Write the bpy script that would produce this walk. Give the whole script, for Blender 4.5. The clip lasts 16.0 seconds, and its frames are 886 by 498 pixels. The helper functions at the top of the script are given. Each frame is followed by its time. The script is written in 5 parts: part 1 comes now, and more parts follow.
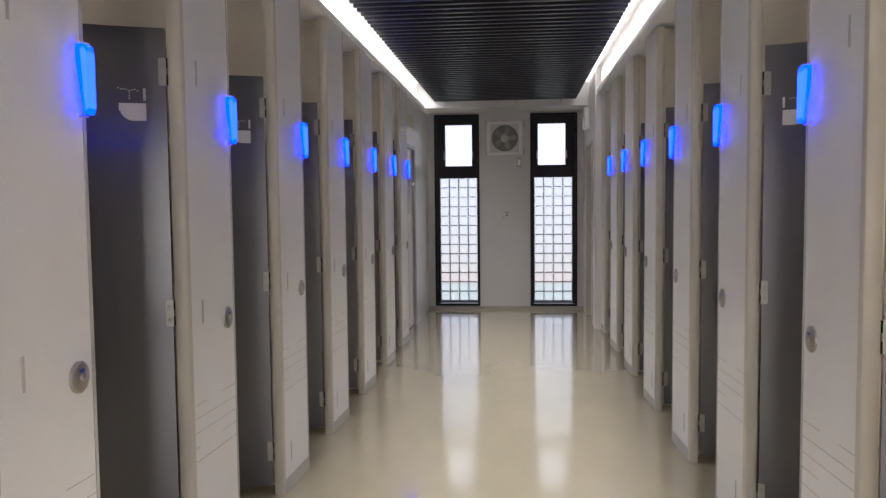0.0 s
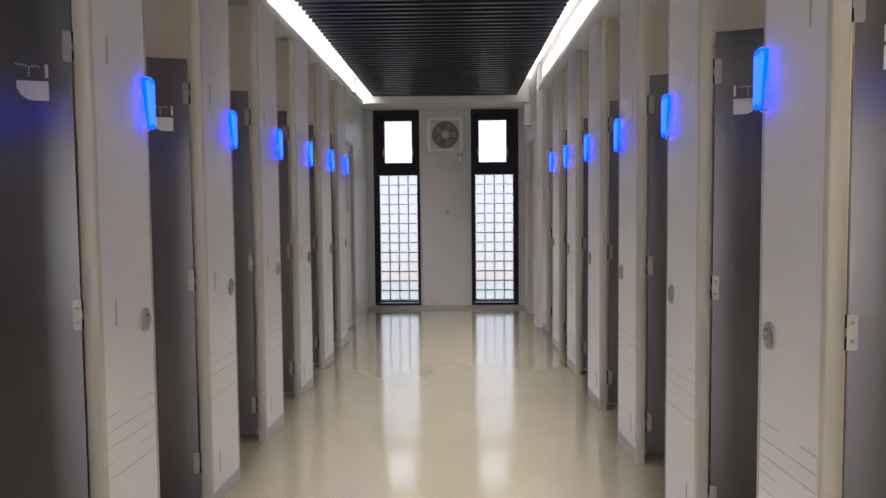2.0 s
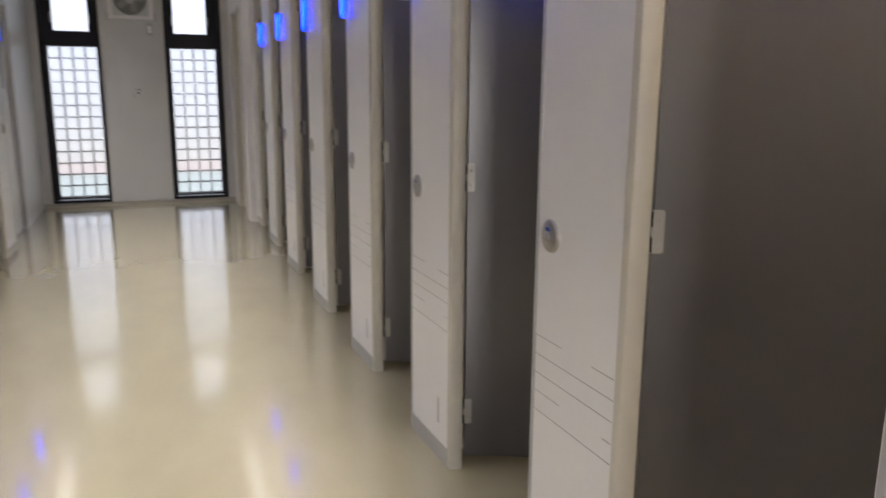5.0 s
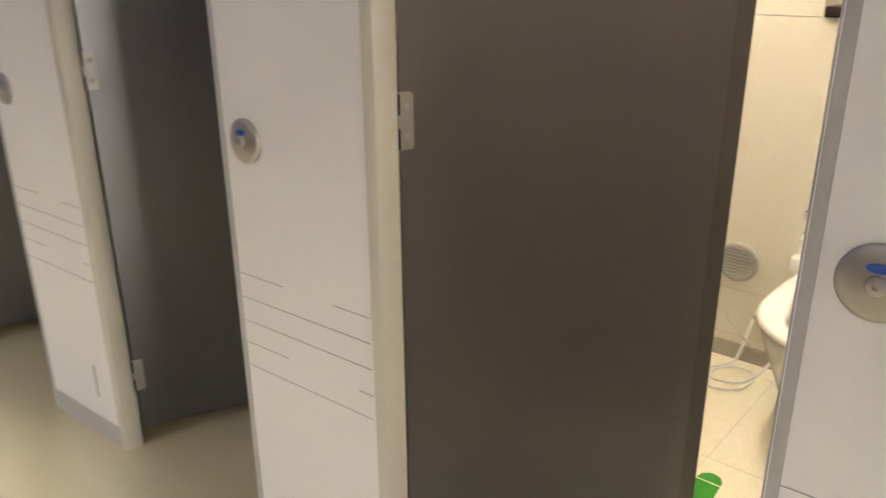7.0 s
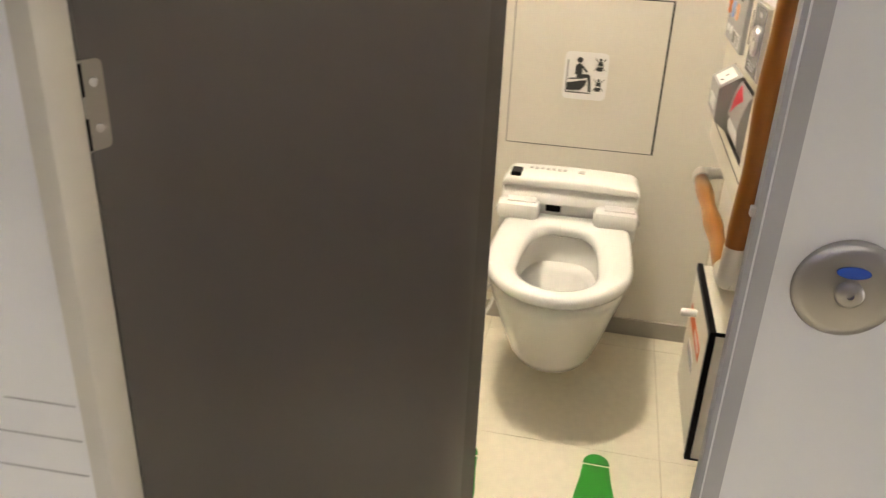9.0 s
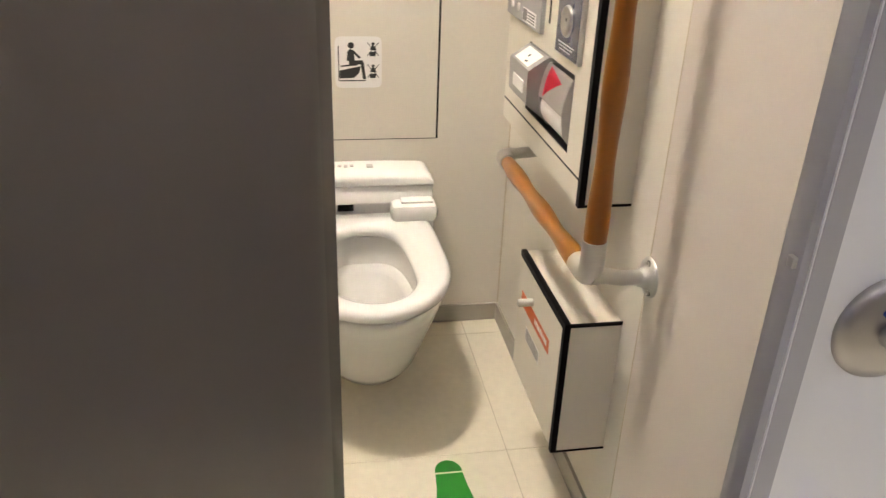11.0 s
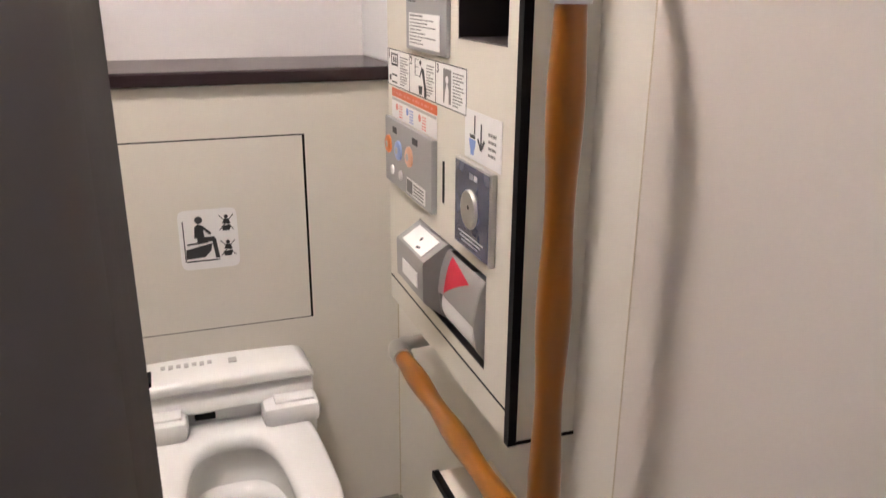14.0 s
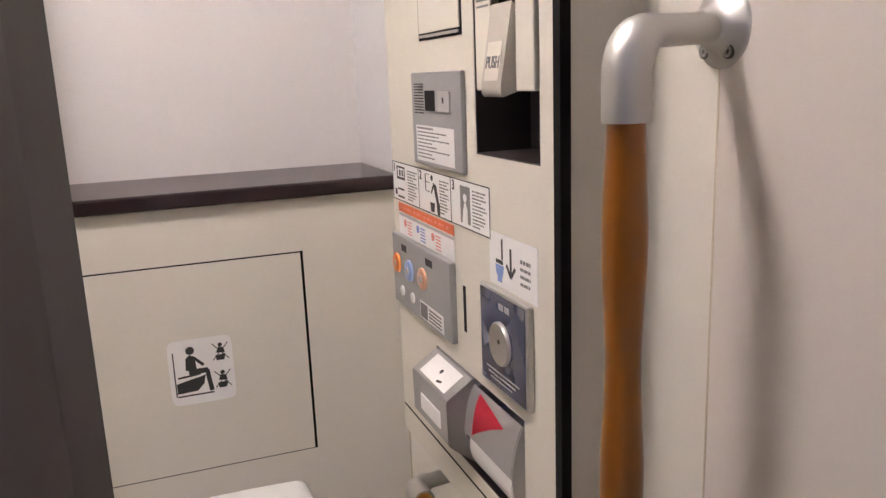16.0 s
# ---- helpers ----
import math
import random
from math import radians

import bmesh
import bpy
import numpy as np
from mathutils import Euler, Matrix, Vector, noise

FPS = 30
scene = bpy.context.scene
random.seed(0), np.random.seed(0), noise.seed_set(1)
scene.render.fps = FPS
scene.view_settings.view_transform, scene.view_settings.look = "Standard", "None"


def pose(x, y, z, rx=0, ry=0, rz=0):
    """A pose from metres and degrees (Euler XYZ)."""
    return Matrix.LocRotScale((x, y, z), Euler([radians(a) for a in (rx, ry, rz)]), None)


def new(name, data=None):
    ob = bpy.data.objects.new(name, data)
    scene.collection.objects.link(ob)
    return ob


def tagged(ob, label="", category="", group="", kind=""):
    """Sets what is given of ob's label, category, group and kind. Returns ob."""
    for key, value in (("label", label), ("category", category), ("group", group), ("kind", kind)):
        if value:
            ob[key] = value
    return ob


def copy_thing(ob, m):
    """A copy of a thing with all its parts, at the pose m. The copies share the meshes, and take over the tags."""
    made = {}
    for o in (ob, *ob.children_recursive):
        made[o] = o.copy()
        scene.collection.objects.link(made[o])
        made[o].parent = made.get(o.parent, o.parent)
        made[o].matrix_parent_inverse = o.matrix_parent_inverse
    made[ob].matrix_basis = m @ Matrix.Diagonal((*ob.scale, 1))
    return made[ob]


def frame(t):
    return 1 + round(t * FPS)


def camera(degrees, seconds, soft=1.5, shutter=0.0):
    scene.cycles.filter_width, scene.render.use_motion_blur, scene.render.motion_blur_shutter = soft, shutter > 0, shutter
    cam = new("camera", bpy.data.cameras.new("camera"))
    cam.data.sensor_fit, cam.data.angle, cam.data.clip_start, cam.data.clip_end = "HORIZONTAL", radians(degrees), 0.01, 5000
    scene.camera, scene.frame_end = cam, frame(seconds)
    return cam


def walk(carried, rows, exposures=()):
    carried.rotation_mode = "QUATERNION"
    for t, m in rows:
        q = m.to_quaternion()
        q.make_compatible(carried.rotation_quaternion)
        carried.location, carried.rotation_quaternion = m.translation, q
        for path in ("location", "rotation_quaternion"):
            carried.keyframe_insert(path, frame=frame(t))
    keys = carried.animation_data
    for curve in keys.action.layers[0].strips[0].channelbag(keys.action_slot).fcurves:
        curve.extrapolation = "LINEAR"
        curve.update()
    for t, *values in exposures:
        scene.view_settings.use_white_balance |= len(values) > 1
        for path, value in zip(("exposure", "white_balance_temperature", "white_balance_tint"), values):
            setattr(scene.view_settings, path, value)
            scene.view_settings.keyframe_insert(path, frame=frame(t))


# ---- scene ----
cam = camera(59.33, 16.0, soft=1.35, shutter=0.5)
# seconds, x, y, z, yaw, pitch, roll
ROWS = [
    (0, 0.480, 0.257, 1.494, 5.50, -3.54, 0.59),
    (0.5, 0.481, 0.275, 1.487, 4.45, -3.60, 0.43),
    (1, 0.480, 0.310, 1.477, 3.45, -3.58, 0.33),
    (1.5, 0.483, 0.364, 1.465, 2.35, -3.58, 0.53),
    (2, 0.464, 0.456, 1.461, 1.08, -3.58, 0.54),
    (2.5, 0.445, 0.552, 1.458, -0.42, -3.69, 0.72),
    (3, 0.433, 0.649, 1.448, -2.68, -4.27, 0.76),
    (3.2, 0.426, 0.694, 1.442, -3.85, -4.68, 0.67),
    (5.5, 0.512, 1.247, 1.391, -26.82, -14.28, -0.37),
    (6, 0.534, 1.390, 1.360, -34.55, -16.48, -0.08),
    (6.5, 0.544, 1.530, 1.351, -42.26, -18.58, 0.14),
    (7, 0.563, 1.650, 1.351, -49.70, -20.36, 0.35),
    (7.5, 0.600, 1.747, 1.341, -56.93, -21.83, -0.17),
    (8, 0.660, 1.840, 1.316, -64.07, -22.98, -0.82),
    (8.5, 0.724, 1.928, 1.315, -70.68, -23.83, -1.65),
    (9, 0.790, 2.006, 1.318, -77.44, -24.50, -2.22),
    (9.5, 0.855, 2.078, 1.320, -83.91, -24.97, -2.79),
    (9.7, 0.890, 2.100, 1.320, -86.47, -25.10, -2.25),
    (11.8, 1.061, 2.242, 1.340, -103.94, -25.82, -2.01),
    (12, 1.092, 2.230, 1.335, -104.67, -25.54, -1.79),
    (12.5, 1.168, 2.217, 1.331, -106.30, -24.19, -1.78),
    (13, 1.253, 2.192, 1.349, -107.64, -22.58, -1.43),
    (13.5, 1.326, 2.162, 1.378, -108.72, -20.85, -1.00),
    (14, 1.389, 2.143, 1.393, -109.56, -18.79, -0.38),
    (14.5, 1.437, 2.136, 1.402, -110.25, -16.68, 0.17),
    (15, 1.483, 2.134, 1.412, -110.83, -15.08, 1.09),
    (15.5, 1.519, 2.131, 1.419, -110.99, -13.73, 1.67),
    (16, 1.539, 2.135, 1.420, -110.99, -12.56, 2.16),
]
LIGHT = [(0.0, 0.18, 6330, 14), (3.2, 0.27, 6330, 14), (5.5, 0.33, 6600, 11), (7.0, 0.70, 7000, 9), (9.7, 0.55, 6450, 9), (12.0, 0.55, 6050, 18), (13.5, 0.26, 5850, 20), (16.0, -0.13, 5730, 22)]
walk(cam, [(t, pose(x, y, z, 90 + pitch, roll, yaw)) for t, x, y, z, yaw, pitch, roll in ROWS], LIGHT)

# ---- plan, in metres ----
MID = 0.3735          # middle of the corridor
PITCH = 1.099         # one cubicle
RIGHT_FAR = 1.868     # far edge of the right-hand panel beside the open cubicle
LEFT_FAR = 2.305      # far edge of the first left-hand panel seen
WALL_END = 10.9       # wall with the windows
BACK_END = -4.2       # wall behind the start
SOFFIT = 2.69
SOFFIT_WEST = 2.66
TOP = 2.67            # top of the panels
DOOR_TOP = 2.12
BACK_LOW, BACK_HIGH = 3.138, 3.43   # back wall of the cubicle, below and above the ledge
SIDE = 1.635          # side wall of the open cubicle
TOILET_Y = 2.08
LIGHT_X = 2.40        # downlights of the cubicles

# ---- world and lamps ----
world = bpy.data.worlds.new("sky")
scene.world = world
world.use_nodes = True
wn = world.node_tree
sky = wn.nodes.new("ShaderNodeTexSky")
sky.sky_type, sky.sun_disc = "NISHITA", False
sky.sun_elevation, sky.sun_rotation = radians(45), radians(200)
wn.links.new(sky.outputs[0], wn.nodes["Background"].inputs[0])
wn.nodes["Background"].inputs[1].default_value = 0.1


def area_lamp(name, m, sx, sy, watts, colour, spread=180):
    data = bpy.data.lights.new(name, "AREA")
    data.shape, data.size, data.size_y, data.energy, data.color = "RECTANGLE", sx, sy, watts, colour
    data.spread = radians(spread)
    ob = new(name, data)
    ob.matrix_world = m
    return ob


COVE = (1.0, 0.97, 0.95)
# louvred strip lamps in the two ceiling coves
area_lamp("cove_lamp_left", pose(-0.740, 3.05, 2.93), 0.08, 14.2, 118, COVE, 112)
area_lamp("cove_lamp_right", pose(1.398, 2.55, 2.93), 0.04, 13.2, 98, COVE, 104)
# added fill lamp behind the start, set in a made-up glazed entrance
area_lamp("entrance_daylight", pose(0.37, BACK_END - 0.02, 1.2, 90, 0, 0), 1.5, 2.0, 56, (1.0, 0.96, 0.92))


# ---- materials ----
def material(name, colour, rough=0.5, metal=0.0, spread=0.04, scale=3.0, bump=0.0, bump_scale=60.0, coat=0.0, stretch=(1, 1, 1), grain=0.0, rough_spread=0.0):
    """Principled surface with variation at two scales and a fine relief."""
    mat = bpy.data.materials.new(name)
    mat.use_nodes = True
    nt = mat.node_tree
    b = nt.nodes["Principled BSDF"]
    tc = nt.nodes.new("ShaderNodeTexCoord")
    mp = nt.nodes.new("ShaderNodeMapping")
    mp.inputs["Scale"].default_value = stretch
    geo = nt.nodes.new("ShaderNodeNewGeometry")
    nt.links.new(geo.outputs["Position"], mp.inputs["Vector"])
    n1 = nt.nodes.new("ShaderNodeTexNoise")
    n1.inputs["Scale"].default_value, n1.inputs["Detail"].default_value = scale, 4
    nt.links.new(mp.outputs[0], n1.inputs["Vector"])
    n2 = nt.nodes.new("ShaderNodeTexNoise")
    n2.inputs["Scale"].default_value, n2.inputs["Detail"].default_value = bump_scale, 3
    nt.links.new(mp.outputs[0], n2.inputs["Vector"])
    ramp = nt.nodes.new("ShaderNodeMapRange")
    ramp.inputs["From Min"].default_value, ramp.inputs["From Max"].default_value = 0.3, 0.7
    ramp.inputs["To Min"].default_value, ramp.inputs["To Max"].default_value = 1 - spread, 1 + spread
    nt.links.new(n1.outputs["Fac"], ramp.inputs["Value"])
    mul = nt.nodes.new("ShaderNodeVectorMath")
    mul.operation = "SCALE"
    mul.inputs[0].default_value = colour
    nt.links.new(ramp.outputs[0], mul.inputs["Scale"])
    out = mul.outputs[0]
    if grain:
        r2 = nt.nodes.new("ShaderNodeMapRange")
        r2.inputs["From Min"].default_value, r2.inputs["From Max"].default_value = 0.3, 0.7
        r2.inputs["To Min"].default_value, r2.inputs["To Max"].default_value = 1 - grain, 1 + grain
        nt.links.new(n2.outputs["Fac"], r2.inputs["Value"])
        m2 = nt.nodes.new("ShaderNodeVectorMath")
        m2.operation = "SCALE"
        nt.links.new(out, m2.inputs[0])
        nt.links.new(r2.outputs[0], m2.inputs["Scale"])
        out = m2.outputs[0]
    nt.links.new(out, b.inputs["Base Color"])
    b.inputs["Roughness"].default_value, b.inputs["Metallic"].default_value = rough, metal
    b.inputs["Coat Weight"].default_value = coat
    b.inputs["Coat Roughness"].default_value = 0.06
    if rough_spread:
        r3 = nt.nodes.new("ShaderNodeMapRange")
        r3.inputs["To Min"].default_value, r3.inputs["To Max"].default_value = rough - rough_spread, rough + rough_spread
        nt.links.new(n1.outputs["Fac"], r3.inputs["Value"])
        nt.links.new(r3.outputs[0], b.inputs["Roughness"])
    if bump:
        bp = nt.nodes.new("ShaderNodeBump")
        bp.inputs["Strength"].default_value, bp.inputs["Distance"].default_value = bump, 0.002
        nt.links.new(n2.outputs["Fac"], bp.inputs["Height"])
        nt.links.new(bp.outputs[0], b.inputs["Normal"])
    return mat


def glowing(name, colour, strength):
    mat = bpy.data.materials.new(name)
    mat.use_nodes = True
    b = mat.node_tree.nodes["Principled BSDF"]
    b.inputs["Base Color"].default_value = (*colour, 1)
    b.inputs["Emission Color"].default_value = (*colour, 1)
    b.inputs["Emission Strength"].default_value = strength
    return mat


WHITE_PANEL = material("white_laminate", (0.73, 0.722, 0.715), 0.36, spread=0.02, bump=0.05, bump_scale=220)
EDGE = material("cream_edge_strip", (0.52, 0.49, 0.425), 0.38, spread=0.02, bump=0.05, bump_scale=200)
KICK = material("grey_kick_vinyl", (0.42, 0.41, 0.39), 0.45, spread=0.05, bump=0.1)
DARK = material("dark_door_laminate", (0.116, 0.112, 0.116), 0.29, metal=0.70, coat=0.08, spread=0.04, scale=2.0, bump=0.02, bump_scale=90, stretch=(1, 1, 0.15), rough_spread=0.03)
DARK.node_tree.nodes["Principled BSDF"].inputs["Specular IOR Level"].default_value = 0.5
CREAM = material("cream_wall_laminate", (0.71, 0.675, 0.60), 0.42, spread=0.015, scale=1.5, bump=0.06, bump_scale=160)
BEIGE = material("beige_wall_laminate", (0.655, 0.600, 0.540), 0.45, spread=0.02, scale=1.5, bump=0.06, bump_scale=160)
PALE = material("pale_wall_paint", (0.76, 0.73, 0.72), 0.6, spread=0.02, bump=0.12, bump_scale=120)
CUPBOARD = material("cream_cabinet_laminate", (0.70, 0.665, 0.58), 0.66, spread=0.012, bump=0.05, bump_scale=200)
SHEET = material("white_sheet", (0.86, 0.86, 0.87), 0.5, spread=0.01, bump=0.05, bump_scale=120)
WHITE = material("white_paint", (0.78, 0.77, 0.75), 0.6, spread=0.02, bump=0.1, bump_scale=90)
FLOOR = material("cream_vinyl_floor", (0.43, 0.380, 0.260), 0.26, coat=1.0, spread=0.06, scale=1.6, bump=0.025, bump_scale=5, stretch=(1, 0.5, 1), grain=0.03, rough_spread=0.03)
TILE = material("cubicle_floor_vinyl", (0.76, 0.71, 0.58), 0.34, spread=0.04, scale=3.0, bump=0.12, bump_scale=40, grain=0.03)
JOINT = material("floor_joint", (0.56, 0.49, 0.36), 0.6)
GROUT = material("floor_tile_grout", (0.48, 0.42, 0.31), 0.7)
STRIPE = material("thin_grey_line", (0.34, 0.33, 0.32), 0.5)
JAMB = material("grey_edge_profile", (0.42, 0.41, 0.41), 0.4, spread=0.03)
SKIRT = material("grey_skirting_vinyl", (0.36, 0.335, 0.29), 0.45, spread=0.04, bump=0.08)
LOCK_STEEL = material("brushed_lock_steel", (0.40, 0.375, 0.35), 0.36, metal=1.0, spread=0.05, bump=0.06, bump_scale=400)
METAL = material("brushed_steel", (0.62, 0.60, 0.58), 0.30, metal=1.0, spread=0.05, bump=0.05, bump_scale=300, stretch=(1, 1, 6))
SATIN = material("satin_aluminium", (0.62, 0.61, 0.59), 0.50, metal=1.0, spread=0.03, bump=0.03, bump_scale=300)
HINGE_STEEL = material("worn_hinge_steel", (0.29, 0.275, 0.255), 0.42, metal=0.8, spread=0.06, bump=0.05, bump_scale=300)
FLAP = material("beige_plastic", (0.50, 0.47, 0.41), 0.4, spread=0.03)
HOLDER = material("satin_grey_holder", (0.36, 0.35, 0.34), 0.36, metal=0.4, spread=0.05, bump=0.04, bump_scale=200)
GREY_PLATE = material("grey_control_plate", (0.36, 0.36, 0.365), 0.38, metal=0.35, spread=0.03)
GREY_PLASTIC = material("grey_plastic", (0.44, 0.43, 0.42), 0.42, spread=0.03)
FLOOR.node_tree.nodes["Principled BSDF"].inputs["Coat IOR"].default_value = 1.7
FLOOR.node_tree.nodes["Principled BSDF"].inputs["Coat Roughness"].default_value = 0.095
BLACK = material("black_trim", (0.005, 0.0045, 0.005), 0.5, spread=0.1)
BLACK.node_tree.nodes["Principled BSDF"].inputs["Specular IOR Level"].default_value = 0.08
BROWN = material("dark_brown_ledge_laminate", (0.022, 0.012, 0.014), 0.22, spread=0.06, bump=0.06, bump_scale=120)
SLAT = material("black_slat", (0.016, 0.015, 0.020), 0.38, spread=0.1, bump=0.1)
FRAME = material("dark_window_frame", (0.010, 0.008, 0.011), 0.42, spread=0.08)
FRAME.node_tree.nodes["Principled BSDF"].inputs["Specular IOR Level"].default_value = 0.15
MORTAR = material("dark_grey_mortar", (0.17, 0.165, 0.175), 0.7, spread=0.06)
CERAMIC = material("white_ceramic", (0.86, 0.85, 0.82), 0.09, spread=0.01, coat=0.4)
PLASTIC = material("white_plastic", (0.87, 0.865, 0.85), 0.13, spread=0.01)
WATER = material("bowl_water", (0.62, 0.63, 0.60), 0.03, spread=0.02)
WOOD = material("varnished_wood", (0.215, 0.072, 0.003), 0.30, spread=0.06, scale=6, bump=0.03, bump_scale=50, coat=0.12, stretch=(3, 3, 0.4), grain=0.03)
WOOD_LEVEL = material("varnished_wood_level", (0.24, 0.086, 0.002), 0.32, spread=0.06, scale=6, bump=0.03, bump_scale=50, coat=0.12, stretch=(0.4, 3, 3), grain=0.03)
PAPER = material("paper", (0.82, 0.81, 0.80), 0.7, spread=0.02, bump=0.1)
INK = material("black_ink", (0.02, 0.02, 0.022), 0.6)
INK_GREY = material("grey_ink", (0.20, 0.195, 0.19), 0.6)
ORANGE = material("orange_print", (0.62, 0.13, 0.035), 0.5, spread=0.03)
BLUE_PRINT = material("blue_print", (0.18, 0.28, 0.62), 0.5)
PINK_PRINT = material("pink_print", (0.70, 0.24, 0.20), 0.5)
ORANGE_BTN = material("orange_button", (0.72, 0.22, 0.05), 0.35)
BLUE_BTN = material("blue_button", (0.30, 0.40, 0.68), 0.35)
PEACH_BTN = material("peach_button", (0.72, 0.42, 0.27), 0.35)
RED = material("red_sticker", (0.75, 0.045, 0.085), 0.45, spread=0.03)
NAVY = material("navy_plate", (0.028, 0.034, 0.075), 0.14, spread=0.06)
GREEN = material("green_floor_sticker", (0.012, 0.21, 0.016), 0.4, spread=0.08)
BLUE_MARK = material("blue_indicator", (0.012, 0.06, 0.36), 0.3)
YELLOWED = material("yellowed_panel", (0.60, 0.58, 0.40), 0.5, spread=0.05)
DARK_EDGE = material("dark_edge_strip", (0.060, 0.056, 0.057), 0.45, spread=0.04, bump=0.05, bump_scale=200)
END_WALL = material("grey_white_paint", (0.56, 0.55, 0.54), 0.6, spread=0.03, bump=0.12, bump_scale=90)
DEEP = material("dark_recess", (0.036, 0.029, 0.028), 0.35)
FAN_GREY = material("fan_guard", (0.27, 0.265, 0.25), 0.5)
FAN_DARK = material("fan_opening", (0.15, 0.147, 0.14), 0.6)
GLOW_BLUE = glowing("blue_lamp_glow", (0.0, 0.012, 1.0), 15.0)
GLOW_CORE = glowing("blue_lamp_core", (0.012, 0.055, 1.0), 4.6)
GLOW_TUBE = glowing("cove_tube_glow", (1.0, 0.98, 0.95), 1.6)
GLOW_WARM = glowing("downlight_glow", (1.0, 0.87, 0.69), 137.0)
GLOW_DIM = glowing("dimmed_downlight_glow", (1.0, 0.87, 0.71), 8.0)


def block_glass():
    """Moulded glass block: lets daylight through and scatters some of it."""
    mat = bpy.data.materials.new("moulded_glass_block")
    mat.use_nodes = True
    nt = mat.node_tree
    out = nt.nodes["Material Output"]
    nt.nodes.remove(nt.nodes["Principled BSDF"])
    clear, diff, gloss = (nt.nodes.new("ShaderNodeBsdf" + k) for k in ("Transparent", "Translucent", "Glossy"))
    clear.inputs[0].default_value = (0.93, 0.94, 0.95, 1)
    diff.inputs[0].default_value = (0.88, 0.90, 0.91, 1)
    gloss.inputs["Roughness"].default_value = 0.08
    a, b = nt.nodes.new("ShaderNodeMixShader"), nt.nodes.new("ShaderNodeMixShader")
    a.inputs[0].default_value, b.inputs[0].default_value = 0.30, 0.05
    nt.links.new(clear.outputs[0], a.inputs[1])
    nt.links.new(diff.outputs[0], a.inputs[2])
    nt.links.new(a.outputs[0], b.inputs[1])
    nt.links.new(gloss.outputs[0], b.inputs[2])
    nt.links.new(b.outputs[0], out.inputs[0])
    return mat


def pane_glass():
    mat = bpy.data.materials.new("window_glass")
    mat.use_nodes = True
    nt = mat.node_tree
    out = nt.nodes["Material Output"]
    nt.nodes.remove(nt.nodes["Principled BSDF"])
    clear, gloss = nt.nodes.new("ShaderNodeBsdfTransparent"), nt.nodes.new("ShaderNodeBsdfGlossy")
    gloss.inputs["Roughness"].default_value = 0.02
    a = nt.nodes.new("ShaderNodeMixShader")
    a.inputs[0].default_value = 0.05
    nt.links.new(clear.outputs[0], a.inputs[1])
    nt.links.new(gloss.outputs[0], a.inputs[2])
    nt.links.new(a.outputs[0], out.inputs[0])
    return mat


def daylight_backdrop():
    """Bright overcast distance outside the windows: pale sky, a band of roofs, pale ground."""
    mat = bpy.data.materials.new("overcast_distance")
    mat.use_nodes = True
    nt = mat.node_tree
    out = nt.nodes["Material Output"]
    nt.nodes.remove(nt.nodes["Principled BSDF"])
    em = nt.nodes.new("ShaderNodeEmission")
    em.inputs[1].default_value = 1.3
    geo = nt.nodes.new("ShaderNodeNewGeometry")
    sep = nt.nodes.new("ShaderNodeSeparateXYZ")
    nt.links.new(geo.outputs["Position"], sep.inputs[0])
    rng = nt.nodes.new("ShaderNodeMapRange")
    rng.inputs["From Min"].default_value, rng.inputs["From Max"].default_value = -7.5, 4.5
    nt.links.new(sep.outputs["Z"], rng.inputs["Value"])
    cr = nt.nodes.new("ShaderNodeValToRGB")
    el = cr.color_ramp.elements
    el[0].position, el[0].color = 0.0, (0.60, 0.69, 0.70, 1)
    el[1].position, el[1].color = 1.0, (0.80, 0.86, 1.0, 1)
    for at, c in ((0.19, (0.60, 0.68, 0.69, 1)), (0.215, (0.73, 0.63, 0.62, 1)), (0.265, (0.75, 0.68, 0.67, 1)), (0.31, (0.73, 0.72, 0.71, 1)), (0.60, (0.76, 0.79, 0.86, 1))):
        e = el.new(at)
        e.color = c
    nt.links.new(rng.outputs[0], cr.inputs[0])
    nt.links.new(cr.outputs[0], em.inputs[0])
    nt.links.new(em.outputs[0], out.inputs[0])
    return mat


def worn(mat, under, scale, amount):
    """Lets the metal under a print show in scuffed patches."""
    nt = mat.node_tree
    b = nt.nodes["Principled BSDF"]
    base = b.inputs["Base Color"].links[0].from_socket
    geo = nt.nodes.new("ShaderNodeNewGeometry")
    noise = nt.nodes.new("ShaderNodeTexNoise")
    noise.inputs["Scale"].default_value, noise.inputs["Detail"].default_value = scale, 5
    nt.links.new(geo.outputs["Position"], noise.inputs["Vector"])
    step = nt.nodes.new("ShaderNodeMapRange")
    step.inputs["From Min"].default_value, step.inputs["From Max"].default_value = 0.62 - amount, 0.66 - amount
    nt.links.new(noise.outputs["Fac"], step.inputs["Value"])
    mix = nt.nodes.new("ShaderNodeMix")
    mix.data_type = "RGBA"
    nt.links.new(step.outputs[0], mix.inputs[0])
    nt.links.new(base, mix.inputs[6])
    mix.inputs[7].default_value = (*under, 1)
    nt.links.new(mix.outputs[2], b.inputs["Base Color"])


worn(NAVY, (0.13, 0.135, 0.17), 26.0, 0.06)
BLOCK_GLASS, PANE_GLASS, DISTANCE = block_glass(), pane_glass(), daylight_backdrop()


